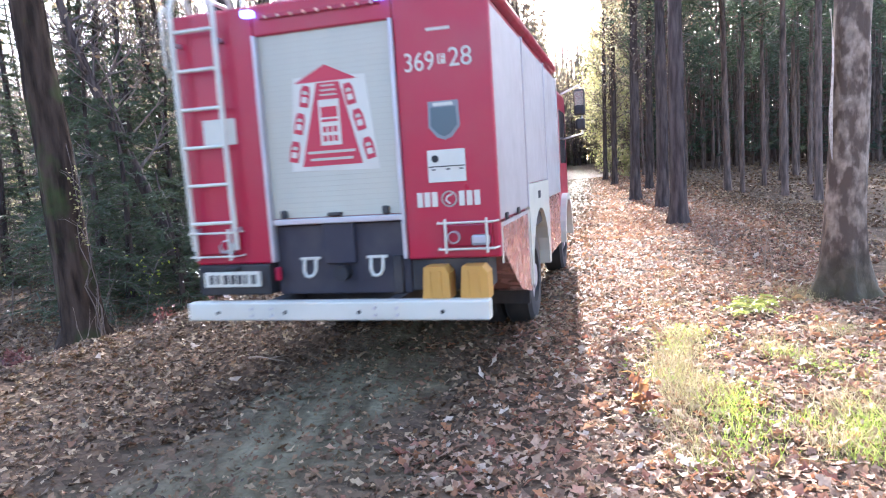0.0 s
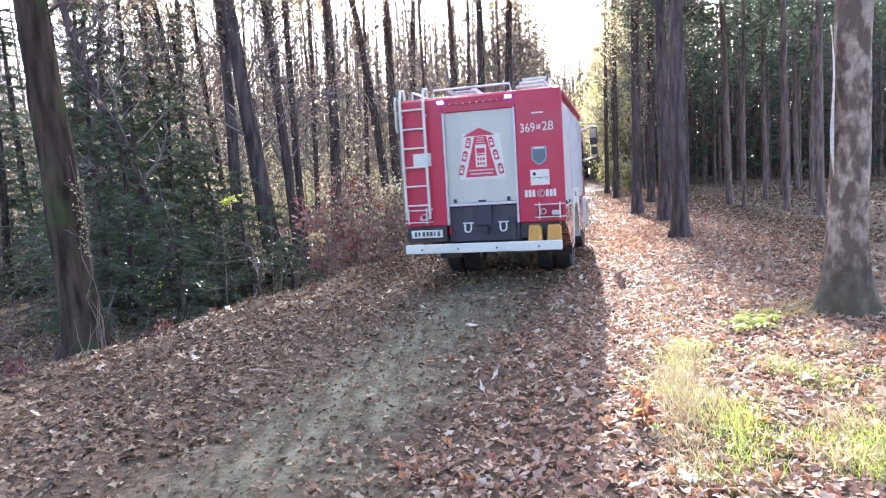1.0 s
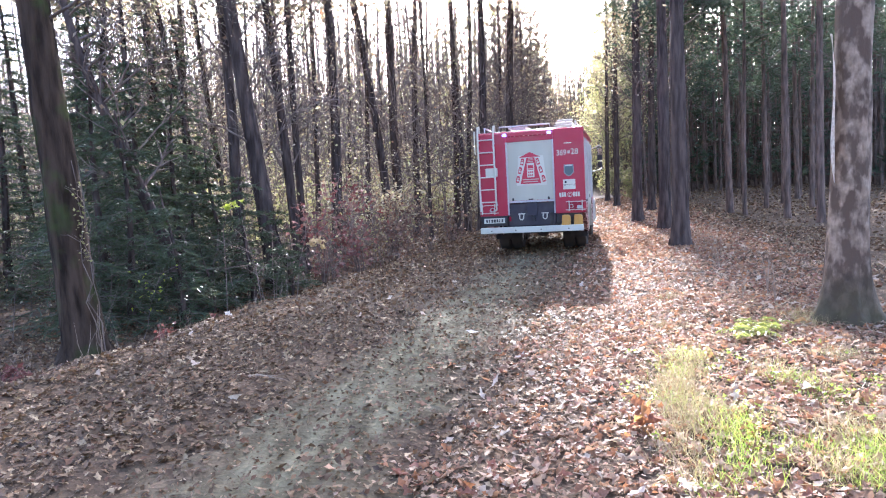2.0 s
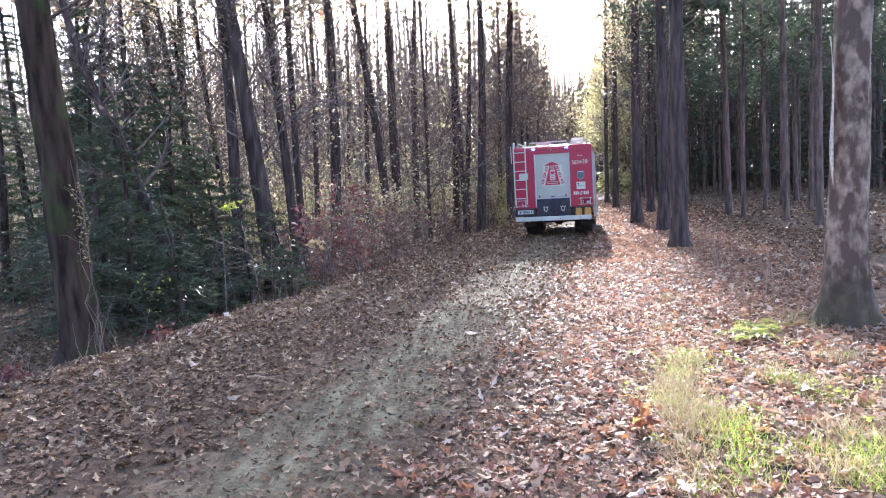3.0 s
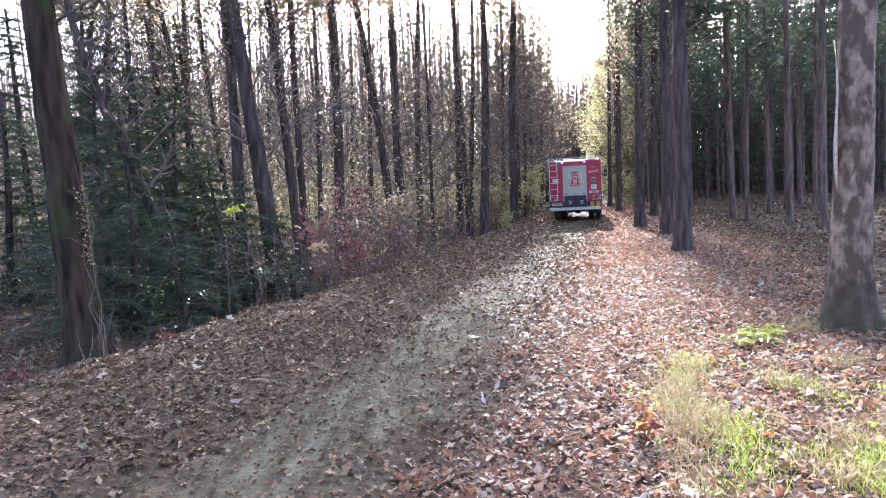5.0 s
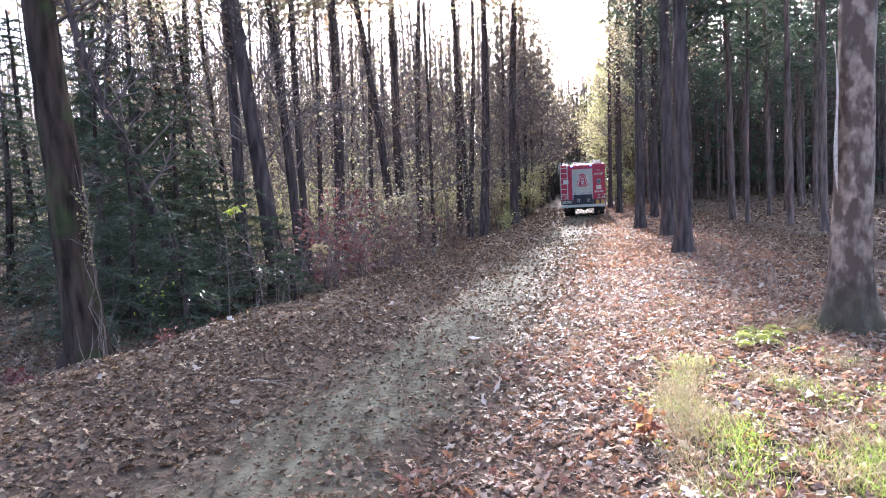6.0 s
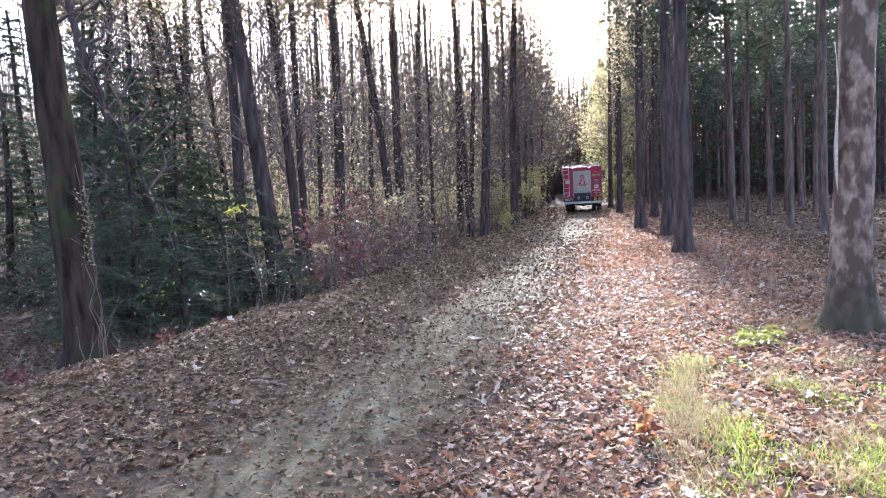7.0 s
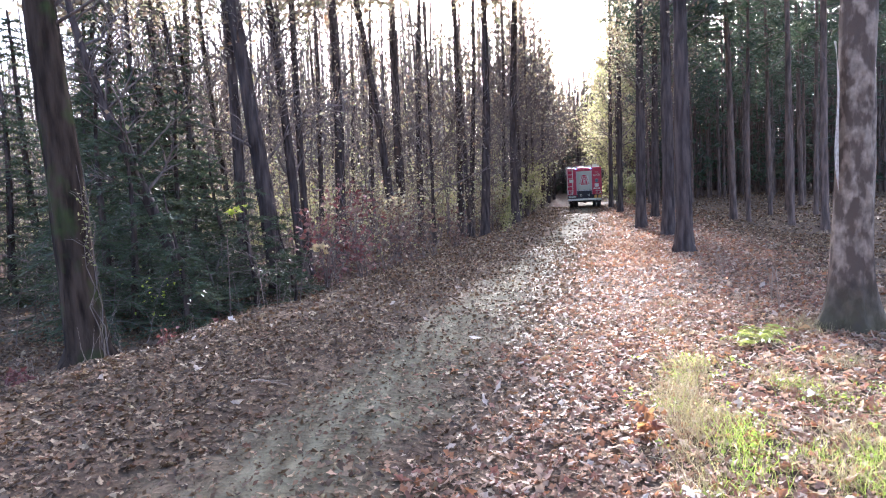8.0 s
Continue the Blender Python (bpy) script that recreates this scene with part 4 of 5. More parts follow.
def build_trees():
    big = leafy_tree(11, "oak_tree", -5.49, 9.9, 0.28, (-0.032, 0.0), 16, "thick dark trunk with a mossy foot at the bank", M_BARK_MOSS, 4.5, 40, 4.5, 12, 3, sides=30, flare=0.62)
    leafy_tree(12, "leaning_tree", -5.43, 14.0, 0.15, (-0.2, 0.0), 9, "thin bent tree leaning over spruce undergrowth", first=2.0, limbs=26, reach=2.4, leaves=1, bend=0.9)
    birch = leafy_tree(13, "birch_tree", 4.37, 7.05, 0.19, (0.021, 0.0), 17, "birch with peeling white and dark bark, mossy foot", M_BIRCH, 5.5, 30, 3.2, 9, 3, sides=40, flare=0.8)
    build_peel(birch)
    for i, (x, y, r, lean) in enumerate(LEFT_TREES):
        wide, sparse = y > 25, -1.7 < x < 1.9 and 28 < y < 40
        top = (22 if y > 40 else 19 if wide else 15) + (i * 37 % 4)
        reach = 2.6 if sparse or not wide else 3.9 if x < 3 else 2.8
        # from this height, mostly out of view, dense leaves are added to shade the track
        full = 99 if sparse else (0.31 * y + 1.6 if x < 1.9 else 0.29 * y + 1.4) if wide else 0.3 * y + 2.5
        leafy_tree(100 + i, "alder_tree", x, y, r, (lean, 0.0), top, "slender dark tree with bare limbs and few leaves", first=2.6, radius=0.045, limbs=30 if sparse else 42, reach=reach,
                   leaves=1 if sparse else 2, size=0.075, thick_above=full, thick=13 if wide else 9, group="trees along the track", bend=0.5, rise_to=(0.4, 1.4))
    for i, (x, y, r, lean) in enumerate(RIGHT_TREES):
        leafy_tree(140 + i, "oak_tree", x, y, r, (lean * 0.6, 0.0), 17 + 1.2 * i, "straight dark tree at the sunny edge of the track", first=6.0 if i < 2 else 4.0, limbs=40, reach=2.1 if i < 3 else 2.8, leaves=3, group="trees at the edge of the pines",
                   thick_above=99 if i < 2 else 0.16 * y + 3.5)


def tall_spruce(seed, x, y, height, spread):
    rng = random.Random(seed)
    base = tagged(new("spruce_tree"), "tall dark spruce at the far bend of the track", "tree", "spruces at the bend")
    base.matrix_world = pose(x, y, land_at(x, y))
    me, line, rad = trunk_mesh(rng, "trunk", M_BARK, height, 0.2, (0, 0), 8, 0.3)
    child("trunk", me, base)
    s, tips = Sticks(), []
    z = 0.8
    while z < height * 0.98:
        reach = spread * (1 - z / height) * rng.uniform(0.7, 1.1) + 0.15
        for _ in range(6):
            a = rng.uniform(0, 6.283)
            p = along(line, z)
            q = p + Vector((math.cos(a) * reach, math.sin(a) * reach, -0.25 * reach))
            s.tube([p, p.lerp(q, 0.5) + Vector((0, 0, 0.1 * reach)), q], [0.04, 0.03, 0.01], 3, cap=False)
            tips += [p.lerp(q, k) for k in (0.35, 0.55, 0.75, 0.9, 1.0)]
        z += rng.uniform(0.35, 0.6)
    tagged(child("branchwork", s.mesh("branchwork", M_TWIG), base), kind="stuff")
    child("crown", needle_cloud(rng, tips, 6, 0.5, 0.05, "crown", M_NEEDLE), base)


def build_vista():
    """What closes the view along the track: fine-branched ashes, beeches and dark spruces."""
    for i, (x, y, h) in enumerate([(6.0, 46.5, 14.5), (7.4, 53, 16), (9.4, 61, 17), (11.4, 69, 17), (13.8, 80, 17), (3.9, 41.0, 16), (4.2, 44.0, 17), (7.2, 57, 19), (9.2, 65, 20), (11.6, 74, 20)]):
        leafy_tree(160 + i, "ash_tree", x, y, 0.13, (0.03, 0), h, "bare ash with fine upswept branches above the track", first=2.5, limbs=60, reach=4.4, twigs=15, leaves=0.6, leaf=M_TANLEAF,
                   size=0.16, group="ashes down the track", rise_to=(0.5, 1.5), segs=4)
    for i, (x, y, h) in enumerate([(15.2, 56, 13), (17.6, 66, 14), (20.4, 78, 15), (16.6, 61, 18), (19.4, 72, 20), (22.6, 86, 22)]):
        leafy_tree(170 + i, "beech_tree", x, y, 0.15, (-0.01, 0), h, "beech with thin sunlit yellow-green leaves", first=2.5, limbs=44, reach=3.6, twigs=10, leaves=4, leaf=M_GREENLEAF,
                   size=0.18, group="beeches down the track", segs=4, rise_to=(0.0, 0.7))
    for i, (x, y, h, w) in enumerate([(20.6, 110, 14, 2.8), (24.6, 120, 13, 2.8), (28.0, 118, 15, 3.0)]):
        tall_spruce(180 + i, x, y, h, w)


def build_wood():
    """Broadleaf wood beyond the bank and the pine plantation across the track."""
    rng = random.Random(5)
    kinds = [leafy_tree(200 + i, "forest_tree", -14 - 2.1 * i, 33 + 5 * i, 0.09 + 0.02 * i, (rng.uniform(-0.06, 0.06), 0), 17 + 1.5 * i, "slim bare tree of the shaded wood", first=1.6, limbs=48,
                        reach=3.6, twigs=6, leaves=1, segs=3, leaf=(M_TANLEAF, M_TANLEAF, M_GREENLEAF, M_TANLEAF)[i % 4], size=0.11, sides=7, radius=0.055, group="trees of the wood") for i in range(4)]
    spots = []
    for _ in range(4000):
        y = rng.uniform(15, 120)
        x = float(track_x(y)) - 5.2 - rng.random() ** 1.3 * (20 + y * 0.75)
        if x < -0.82 * y - 4 or (y < 26 and x > -9):
            continue
        if all((x - a) ** 2 + (y - b) ** 2 > 5.5 for a, b in spots):
            spots.append((x, y))
        if len(spots) >= 108:
            break
    for x, y in spots:
        copy_thing(rng.choice(kinds), pose(x, y, land_at(x, y), 0, 0, rng.uniform(0, 360)))
    pines = [pine_tree(300 + i, 14 + 3 * i, 30 + 4 * i, 0.1 + 0.018 * i, 19 + 1.5 * i) for i in range(4)]
    # five added pines, stems hidden behind the edge trees, to shade the floor
    spots = [(9.7, 26.0), (10.5, 28.5), (11.4, 31.2), (12.5, 34.2), (13.7, 38.0)]
    for _ in range(6000):
        y = rng.uniform(17, 125)
        x = float(track_x(y)) + (4.6 if y > 40 else 7.5) + rng.random() ** 1.3 * (12 + y * 0.5)
        if x > 0.75 * y + 5:
            continue
        if all((x - a) ** 2 + (y - b) ** 2 > 5.0 for a, b in spots):
            spots.append((x, y))
        if len(spots) >= 112:
            break
    for x, y in spots:
        copy_thing(rng.choice(pines), pose(x, y, land_at(x, y), 0, 0, rng.uniform(0, 360)))
    # unseen trees added behind the camera, for mirror reflections and less sky light
    for i in range(14):
        y = rng.uniform(-45, -7)
        x = float(track_x(y)) + rng.choice((-1, 1)) * rng.uniform(5, 22)
        copy_thing(rng.choice(kinds), pose(x, y, land_at(x, y), 0, 0, rng.uniform(0, 360)))
    # trees that close the view at the far bend
    for i in range(18):
        y = rng.uniform(98, 125)
        x = float(track_x(y)) + rng.uniform(-7, 7)
        copy_thing(rng.choice(kinds), pose(x, y, land_at(x, y), 0, 0, rng.uniform(0, 360)))
    for i in range(30):
        y = rng.uniform(70, 150)
        x = float(track_x(y)) + rng.choice((-1, 1)) * rng.uniform(3.2, 16)
        copy_thing(rng.choice(kinds + pines[:1]), pose(x, y, land_at(x, y), 0, 0, rng.uniform(0, 360)))


def build_peel(birch):
    """A loose strip of pale bark that curls from the birch."""
    bm = bmesh.new()
    rows = []
    for i in range(15):
        k = i / 14
        z = 1.5 + 1.55 * k
        w = 0.045 * math.sin(math.pi * min(1, k * 0.9 + 0.08)) + 0.008 + 0.01 * math.sin(9 * k)
        cx, cy = 0.021 * z - 0.186 - 0.02 * math.sin(math.pi * k) - 0.012 * math.sin(7 * k) - 0.05 * k ** 4, -0.07
        rows.append([bm.verts.new((cx - 0.012 * math.cos(j * 1.1) * (1 + k), cy + (j - 1.5) * w * 0.8, z)) for j in range(4)])
    for a, b in zip(rows, rows[1:]):
        for j in range(3):
            bm.faces.new((a[j], a[j + 1], b[j + 1], b[j]))
    bmesh.ops.solidify(bm, geom=bm.faces[:], thickness=0.004)
    m, nt, p = material("peeling_bark", 0.6, 0, 0.3)
    nt.links.new(ramp(nt, noise_tex(nt, 25, 5), [(0.35, (0.5, 0.43, 0.36)), (0.6, (0.78, 0.74, 0.68))]), p.inputs["Base Color"])
    part("bark_peel", bm, m, birch, "curled pale strip of peeling bark")


def build_far_woods():
    """The wood goes on: stems and twigs too many to count."""
    g = np.random.default_rng(9)
    rng = random.Random(9)
    s = Sticks()
    n = 1750
    tips = []
    # the wood beyond the bank, its tall edge, the trees beyond the bend, an unseen wood added behind for the mirrors
    for count, aim, away, heights in ((n, (-0.80, 0.36), (80, 190), (15, 27)), (420, (-0.42, 0.15), (72, 125), (21, 30)), (300, (0.14, 0.28), (114, 185), (15, 27)), (350, (2.1, 4.2), (28, 80), (15, 27))):
        for _ in range(count):
            a, d = rng.uniform(*aim), rng.uniform(*away)
            x, y = d * math.sin(a), d * math.cos(a)
            if abs(x - float(track_x(y))) < 5 and d < 112:
                continue
            z = land_at(x, y)
            h = rng.uniform(*heights)
            l = rng.uniform(-0.05, 0.05)
            s.tube([(x, y, z - 0.3), (x + l * h * 0.5, y, z + h * 0.5), (x + l * h, y, z + h)], [0.17, 0.13, 0.03], 4, cap=False)
            for _ in range(11):
                k = rng.uniform(0.05, 1)
                p = Vector((x + l * h * k, y, z + h * k))
                q = p + Vector((rng.gauss(0, 1.5), rng.gauss(0, 1.5), rng.uniform(0.2, 2)))
                s.tube([p, q], [0.04, 0.01], 3, cap=False)
                tips += [q, p.lerp(q, 0.6)]
    tagged(new("far_woods", s.mesh("far_woods", M_TWIG)), "distant bare stems and twigs of the wood", "woods", kind="stuff")
    tips = np.array([tuple(t) for t in tips])
    pos = tips + g.normal(0, 1.1, (len(tips), 3))
    v, t = small_leaves(g, pos, g.uniform(0.35, 0.8, len(pos)))
    tagged(new("far_foliage", quick_mesh("far_foliage", v, t, M_TANLEAF)), "sparse autumn leaves of the distant wood", "foliage", kind="stuff")


def build_thicket():
    """Shoots, brush and twigs that fill the wood behind the bank, and the dim depth of the plantation."""
    g = np.random.default_rng(19)
    rng = random.Random(19)
    s, tips = Sticks(), []
    for i in range(4400):
        y = (rng.uniform(19, 100) if i < 3100 else rng.uniform(38, 95)) if i > 260 else rng.uniform(10.5, 24)
        x = float(track_x(y)) - 5.0 - rng.random() * (12 + 0.8 * y)
        if x < -0.8 * y - 4:
            continue
        if i <= 260:
            x = float(track_x(y)) - 4.4 - rng.random() * 7
        z = land_at(x, y)
        h = rng.uniform(1.5, 4.5) + (rng.random() < 0.35) * rng.uniform(0, 5) + (i >= 3100) * rng.uniform(2, 7) if i > 260 else rng.uniform(0.5, 2.2)
        lx, ly = rng.gauss(0, 0.14) * h, rng.gauss(0, 0.14) * h
        r = 0.006 + 0.0035 * h
        a, b, c = Vector((x, y, z - 0.05)), Vector((x + lx * 0.3, y + ly * 0.3, z + h * 0.5)), Vector((x + lx, y + ly, z + h))
        s.tube([a, b, c], [r, r * 0.7, r * 0.2], 3, cap=False)
        for _ in range(7):
            p = b.lerp(c, rng.random()) if rng.random() < 0.7 else a.lerp(b, rng.uniform(0.3, 1))
            q = p + Vector((rng.gauss(0, 0.5), rng.gauss(0, 0.5), rng.uniform(-0.1, 0.7)))
            s.tube([p, q], [r * 0.5, r * 0.15], 3, cap=False)
            if i > 260 or rng.random() < 0.25:
                tips += [p.lerp(q, 0.6), q]
    tagged(new("thicket", s.mesh("thicket", M_TWIG)), "dense brush and bare shoots under the trees", "undergrowth", kind="stuff")
    tips = np.array([tuple(t) for t in tips])
    n = 2
    pos = np.repeat(tips, n, 0) + g.normal(0, 0.3, (len(tips) * n, 3))
    yellow = g.random(len(pos)) < 0.45
    for some, mat, words in ((~yellow, M_TANLEAF, "dry tan leaves on the brush under the trees"), (yellow, M_GREENLEAF, "yellow-green leaves on the brush under the trees")):
        q = pos[some]
        v, t = small_leaves(g, q, g.uniform(0.1, 0.22, len(q)) * np.clip(q[:, 1] / 34, 0.35, 1))
        tagged(new("thicket_foliage", quick_mesh("thicket_foliage", v, t, mat)), words, "foliage", kind="stuff")
    s, tips = Sticks(), []
    for _ in range(1150):
        a = rng.uniform(0.2, 0.86)
        d = rng.uniform(65, 190)
        x, y = d * math.sin(a), d * math.cos(a)
        if x - float(track_x(y)) < 5:
            continue
        z = land_at(x, y)
        h = rng.uniform(19, 27)
        s.tube([(x, y, z - 0.3), (x, y, z + h * 0.5), (x, y, z + h)], [0.17, 0.13, 0.03], 5, cap=False)
        for _ in range(22):
            p = Vector((x, y, z + 1 + h * rng.random() ** 1.4))
            q = p + Vector((rng.gauss(0, 1.3), rng.gauss(0, 1.3), rng.uniform(-0.3, 0.6)))
            s.tube([p, q], [0.03, 0.01], 3, cap=False)
            tips.append(p.lerp(q, rng.uniform(0.4, 1)))
    tagged(new("far_pines", s.mesh("far_pines", M_PINEBARK)), "distant straight stems of the pine plantation", "woods", kind="stuff")
    tagged(new("far_pine_foliage", needle_cloud(rng, tips, 7, 0.7, 0.11, "far_pine_foliage", M_PINE)), "dark needles of the distant pines", "foliage", kind="stuff")


def hazel_sprig(x, y, height):
    """A thin bare stem that ends in one level spray of leaves."""
    g = np.random.default_rng(520)
    base = tagged(new("hazel_sprig"), "thin hazel stem ending in bright yellow-green leaves", "sapling")
    base.matrix_world = pose(x, y, land_at(x, y))
    s = Sticks()
    s.tube([(-0.25, 0.1, -0.05), (-0.2, 0.08, height * 0.4), (-0.16, 0.02, height * 0.8), (-0.02, 0, height), (0.24, 0, height + 0.05)], [0.011, 0.009, 0.007, 0.005, 0.002], 5)
    s.tube([(-0.1, 0.01, height * 0.9), (0.0, -0.1, height * 0.95), (0.12, -0.2, height * 0.96)], [0.005, 0.004, 0.002], 4)
    tagged(child("branchwork", s.mesh("branchwork", M_TWIG), base), kind="stuff")
    n = 26
    k = g.random(n)
    pos = np.stack([-0.1 + 0.36 * k, g.normal(-0.05, 0.07, n), height - 0.06 + 0.08 * k + g.normal(0, 0.035, n)], 1)
    v, t = oak_leaves(g, pos, g.uniform(0.08, 0.14, n), 0.8)
    tagged(child("foliage", quick_mesh("foliage", v, t, M_HAZEL), base), kind="stuff")


def maple_sprig(x, y, height):
    """A low leaning stem with a drooping bunch of pale leaves."""
    g = np.random.default_rng(522)
    base = tagged(new("maple_sprig"), "low maple sprig with pale cream-yellow drooping leaves", "sapling")
    base.matrix_world = pose(x, y, land_at(x, y))
    up = height - land_at(x, y)
    s = Sticks()
    s.tube([(0.2, 0.1, -0.05), (0.17, 0.06, up * 0.6), (0.1, 0.02, up), (-0.05, 0, up + 0.04), (-0.2, -0.02, up)], [0.01, 0.008, 0.006, 0.004, 0.002], 5)
    tagged(child("branchwork", s.mesh("branchwork", M_TWIG), base), kind="stuff")
    n = 16
    k = g.random(n)
    pos = np.stack([0.12 - 0.32 * k, g.normal(-0.04, 0.05, n), up - 0.03 + g.normal(0, 0.06, n) - 0.03 * k], 1)
    v, t = oak_leaves(g, pos, g.uniform(0.12, 0.2, n), 0.9)
    tagged(child("foliage", quick_mesh("foliage", v, t, M_CREAM), base), kind="stuff")


def build_undergrowth():
    rng = random.Random(21)
    # dark spruces on the bank
    for i, (x, y, h, w) in enumerate([(-4.9, 12.3, 2.6, 1.1), (-4.2, 14.6, 3.0, 1.25), (-6.3, 13.2, 4.2, 1.5), (-5.3, 16.2, 3.6, 1.4), (-3.7, 16.0, 2.1, 1.0),
                                      (-7.0, 15.7, 6.0, 1.8), (-8.9, 17.6, 5.4, 1.5), (-11.6, 17.6, 6.6, 2.0), (-7.2, 14.0, 5.4, 1.7), (-6.1, 15.4, 5.0, 1.6), (-12.6, 17.0, 7.0, 2.2), (-6.6, 12.2, 3.4, 1.4), (-6.8, 18.5, 4.0, 1.5), (-9.8, 17.8, 4.8, 1.8), (-4.7, 13.4, 1.5, 0.9), (-3.4, 14.6, 1.3, 0.8),
                                      (-12.4, 15.6, 3.6, 1.5), (-11.2, 21.0, 10.0, 2.3), (-9.2, 22.5, 9.5, 2.0), (-10.6, 25.0, 10.5, 2.4), (-13.4, 22.0, 9.0, 2.2), (-9.9, 20.2, 9.5, 2.2), (-8.1, 21.4, 8.5, 1.9), (-12.4, 24.5, 11.0, 2.4)]):
        young_spruce(400 + i, x, y, h, w)
    # red-leaved oaks
    for i, (x, y, h, red) in enumerate([(-2.75, 15.4, 2.55, True), (-1.95, 15.8, 2.7, True), (-2.9, 17.6, 2.1, False), (-1.3, 18.4, 1.7, False), (-0.3, 20.6, 1.9, False), (0.5, 23.4, 1.4, False),
                                        (-1.4, 21.8, 2.4, False), (-0.9, 19.6, 1.5, False), (-2.2, 16.4, 1.5, False), (-4.35, 10.1, 0.4, True), (-3.9, 11.0, 0.3, True), (-5.4, 8.1, 0.35, True)]):
        sapling(500 + i, "oak_sapling", x, y, h, 4, M_REDLEAF if red else M_BROWNOAK, "young oak holding red autumn leaves" if red else "young oak holding dull brown autumn leaves", 0.15 if h > 1 else 0.09,
                2 if red and h > 1 else 1, "oak saplings on the bank")
    # single bright sprigs
    hazel_sprig(-3.72, 11.85, 2.25)
    sapling(521, "hazel_sprig", -5.2, 11.2, 1.6, 1, M_HAZEL, "thin hazel stem with bright yellow-green leaves", 0.07, 1, thin=0.6)
    maple_sprig(-2.45, 13.5, 0.86)
    sapling(523, "hazel_bush", 2.75, 28.2, 1.1, 4, M_GREENLEAF, "low bush with yellow-green leaves", 0.1, 3)
    # understorey behind, green and yellow
    for i, (x, y, h) in enumerate([(6.2, 46.5, 4.2), (5.0, 44, 3.2), (7.3, 52, 5.0), (4.2, 40.5, 2.8), (13.6, 46.0, 2.2), (13.9, 52, 3), (15.0, 58, 5), (8.0, 60, 5.5)]):
        sapling(540 + i, "beech_sapling", x, y, h, 7, M_GREENLEAF, "leafy young beech turning yellow-green", 0.17, 5, "young beeches by the track", oak=False)
    first = [sapling(560 + i, "beech_sapling", -8 - i * 2.3, 24 + 3 * i, 2.6 + 0.5 * i, 7, (M_TANLEAF, M_GREENLEAF, M_TANLEAF)[i], "young beech with dry tan leaves in the undergrowth", 0.13, 4,
                     "beeches in the undergrowth", oak=False) for i in range(3)]
    for _ in range(48):
        y = rng.uniform(19, 75)
        x = float(track_x(y)) - 4.6 - rng.random() * (6 + y * 0.4)
        copy_thing(rng.choice(first), pose(x, y, land_at(x, y) - 0.03, 0, 0, rng.uniform(0, 360)))


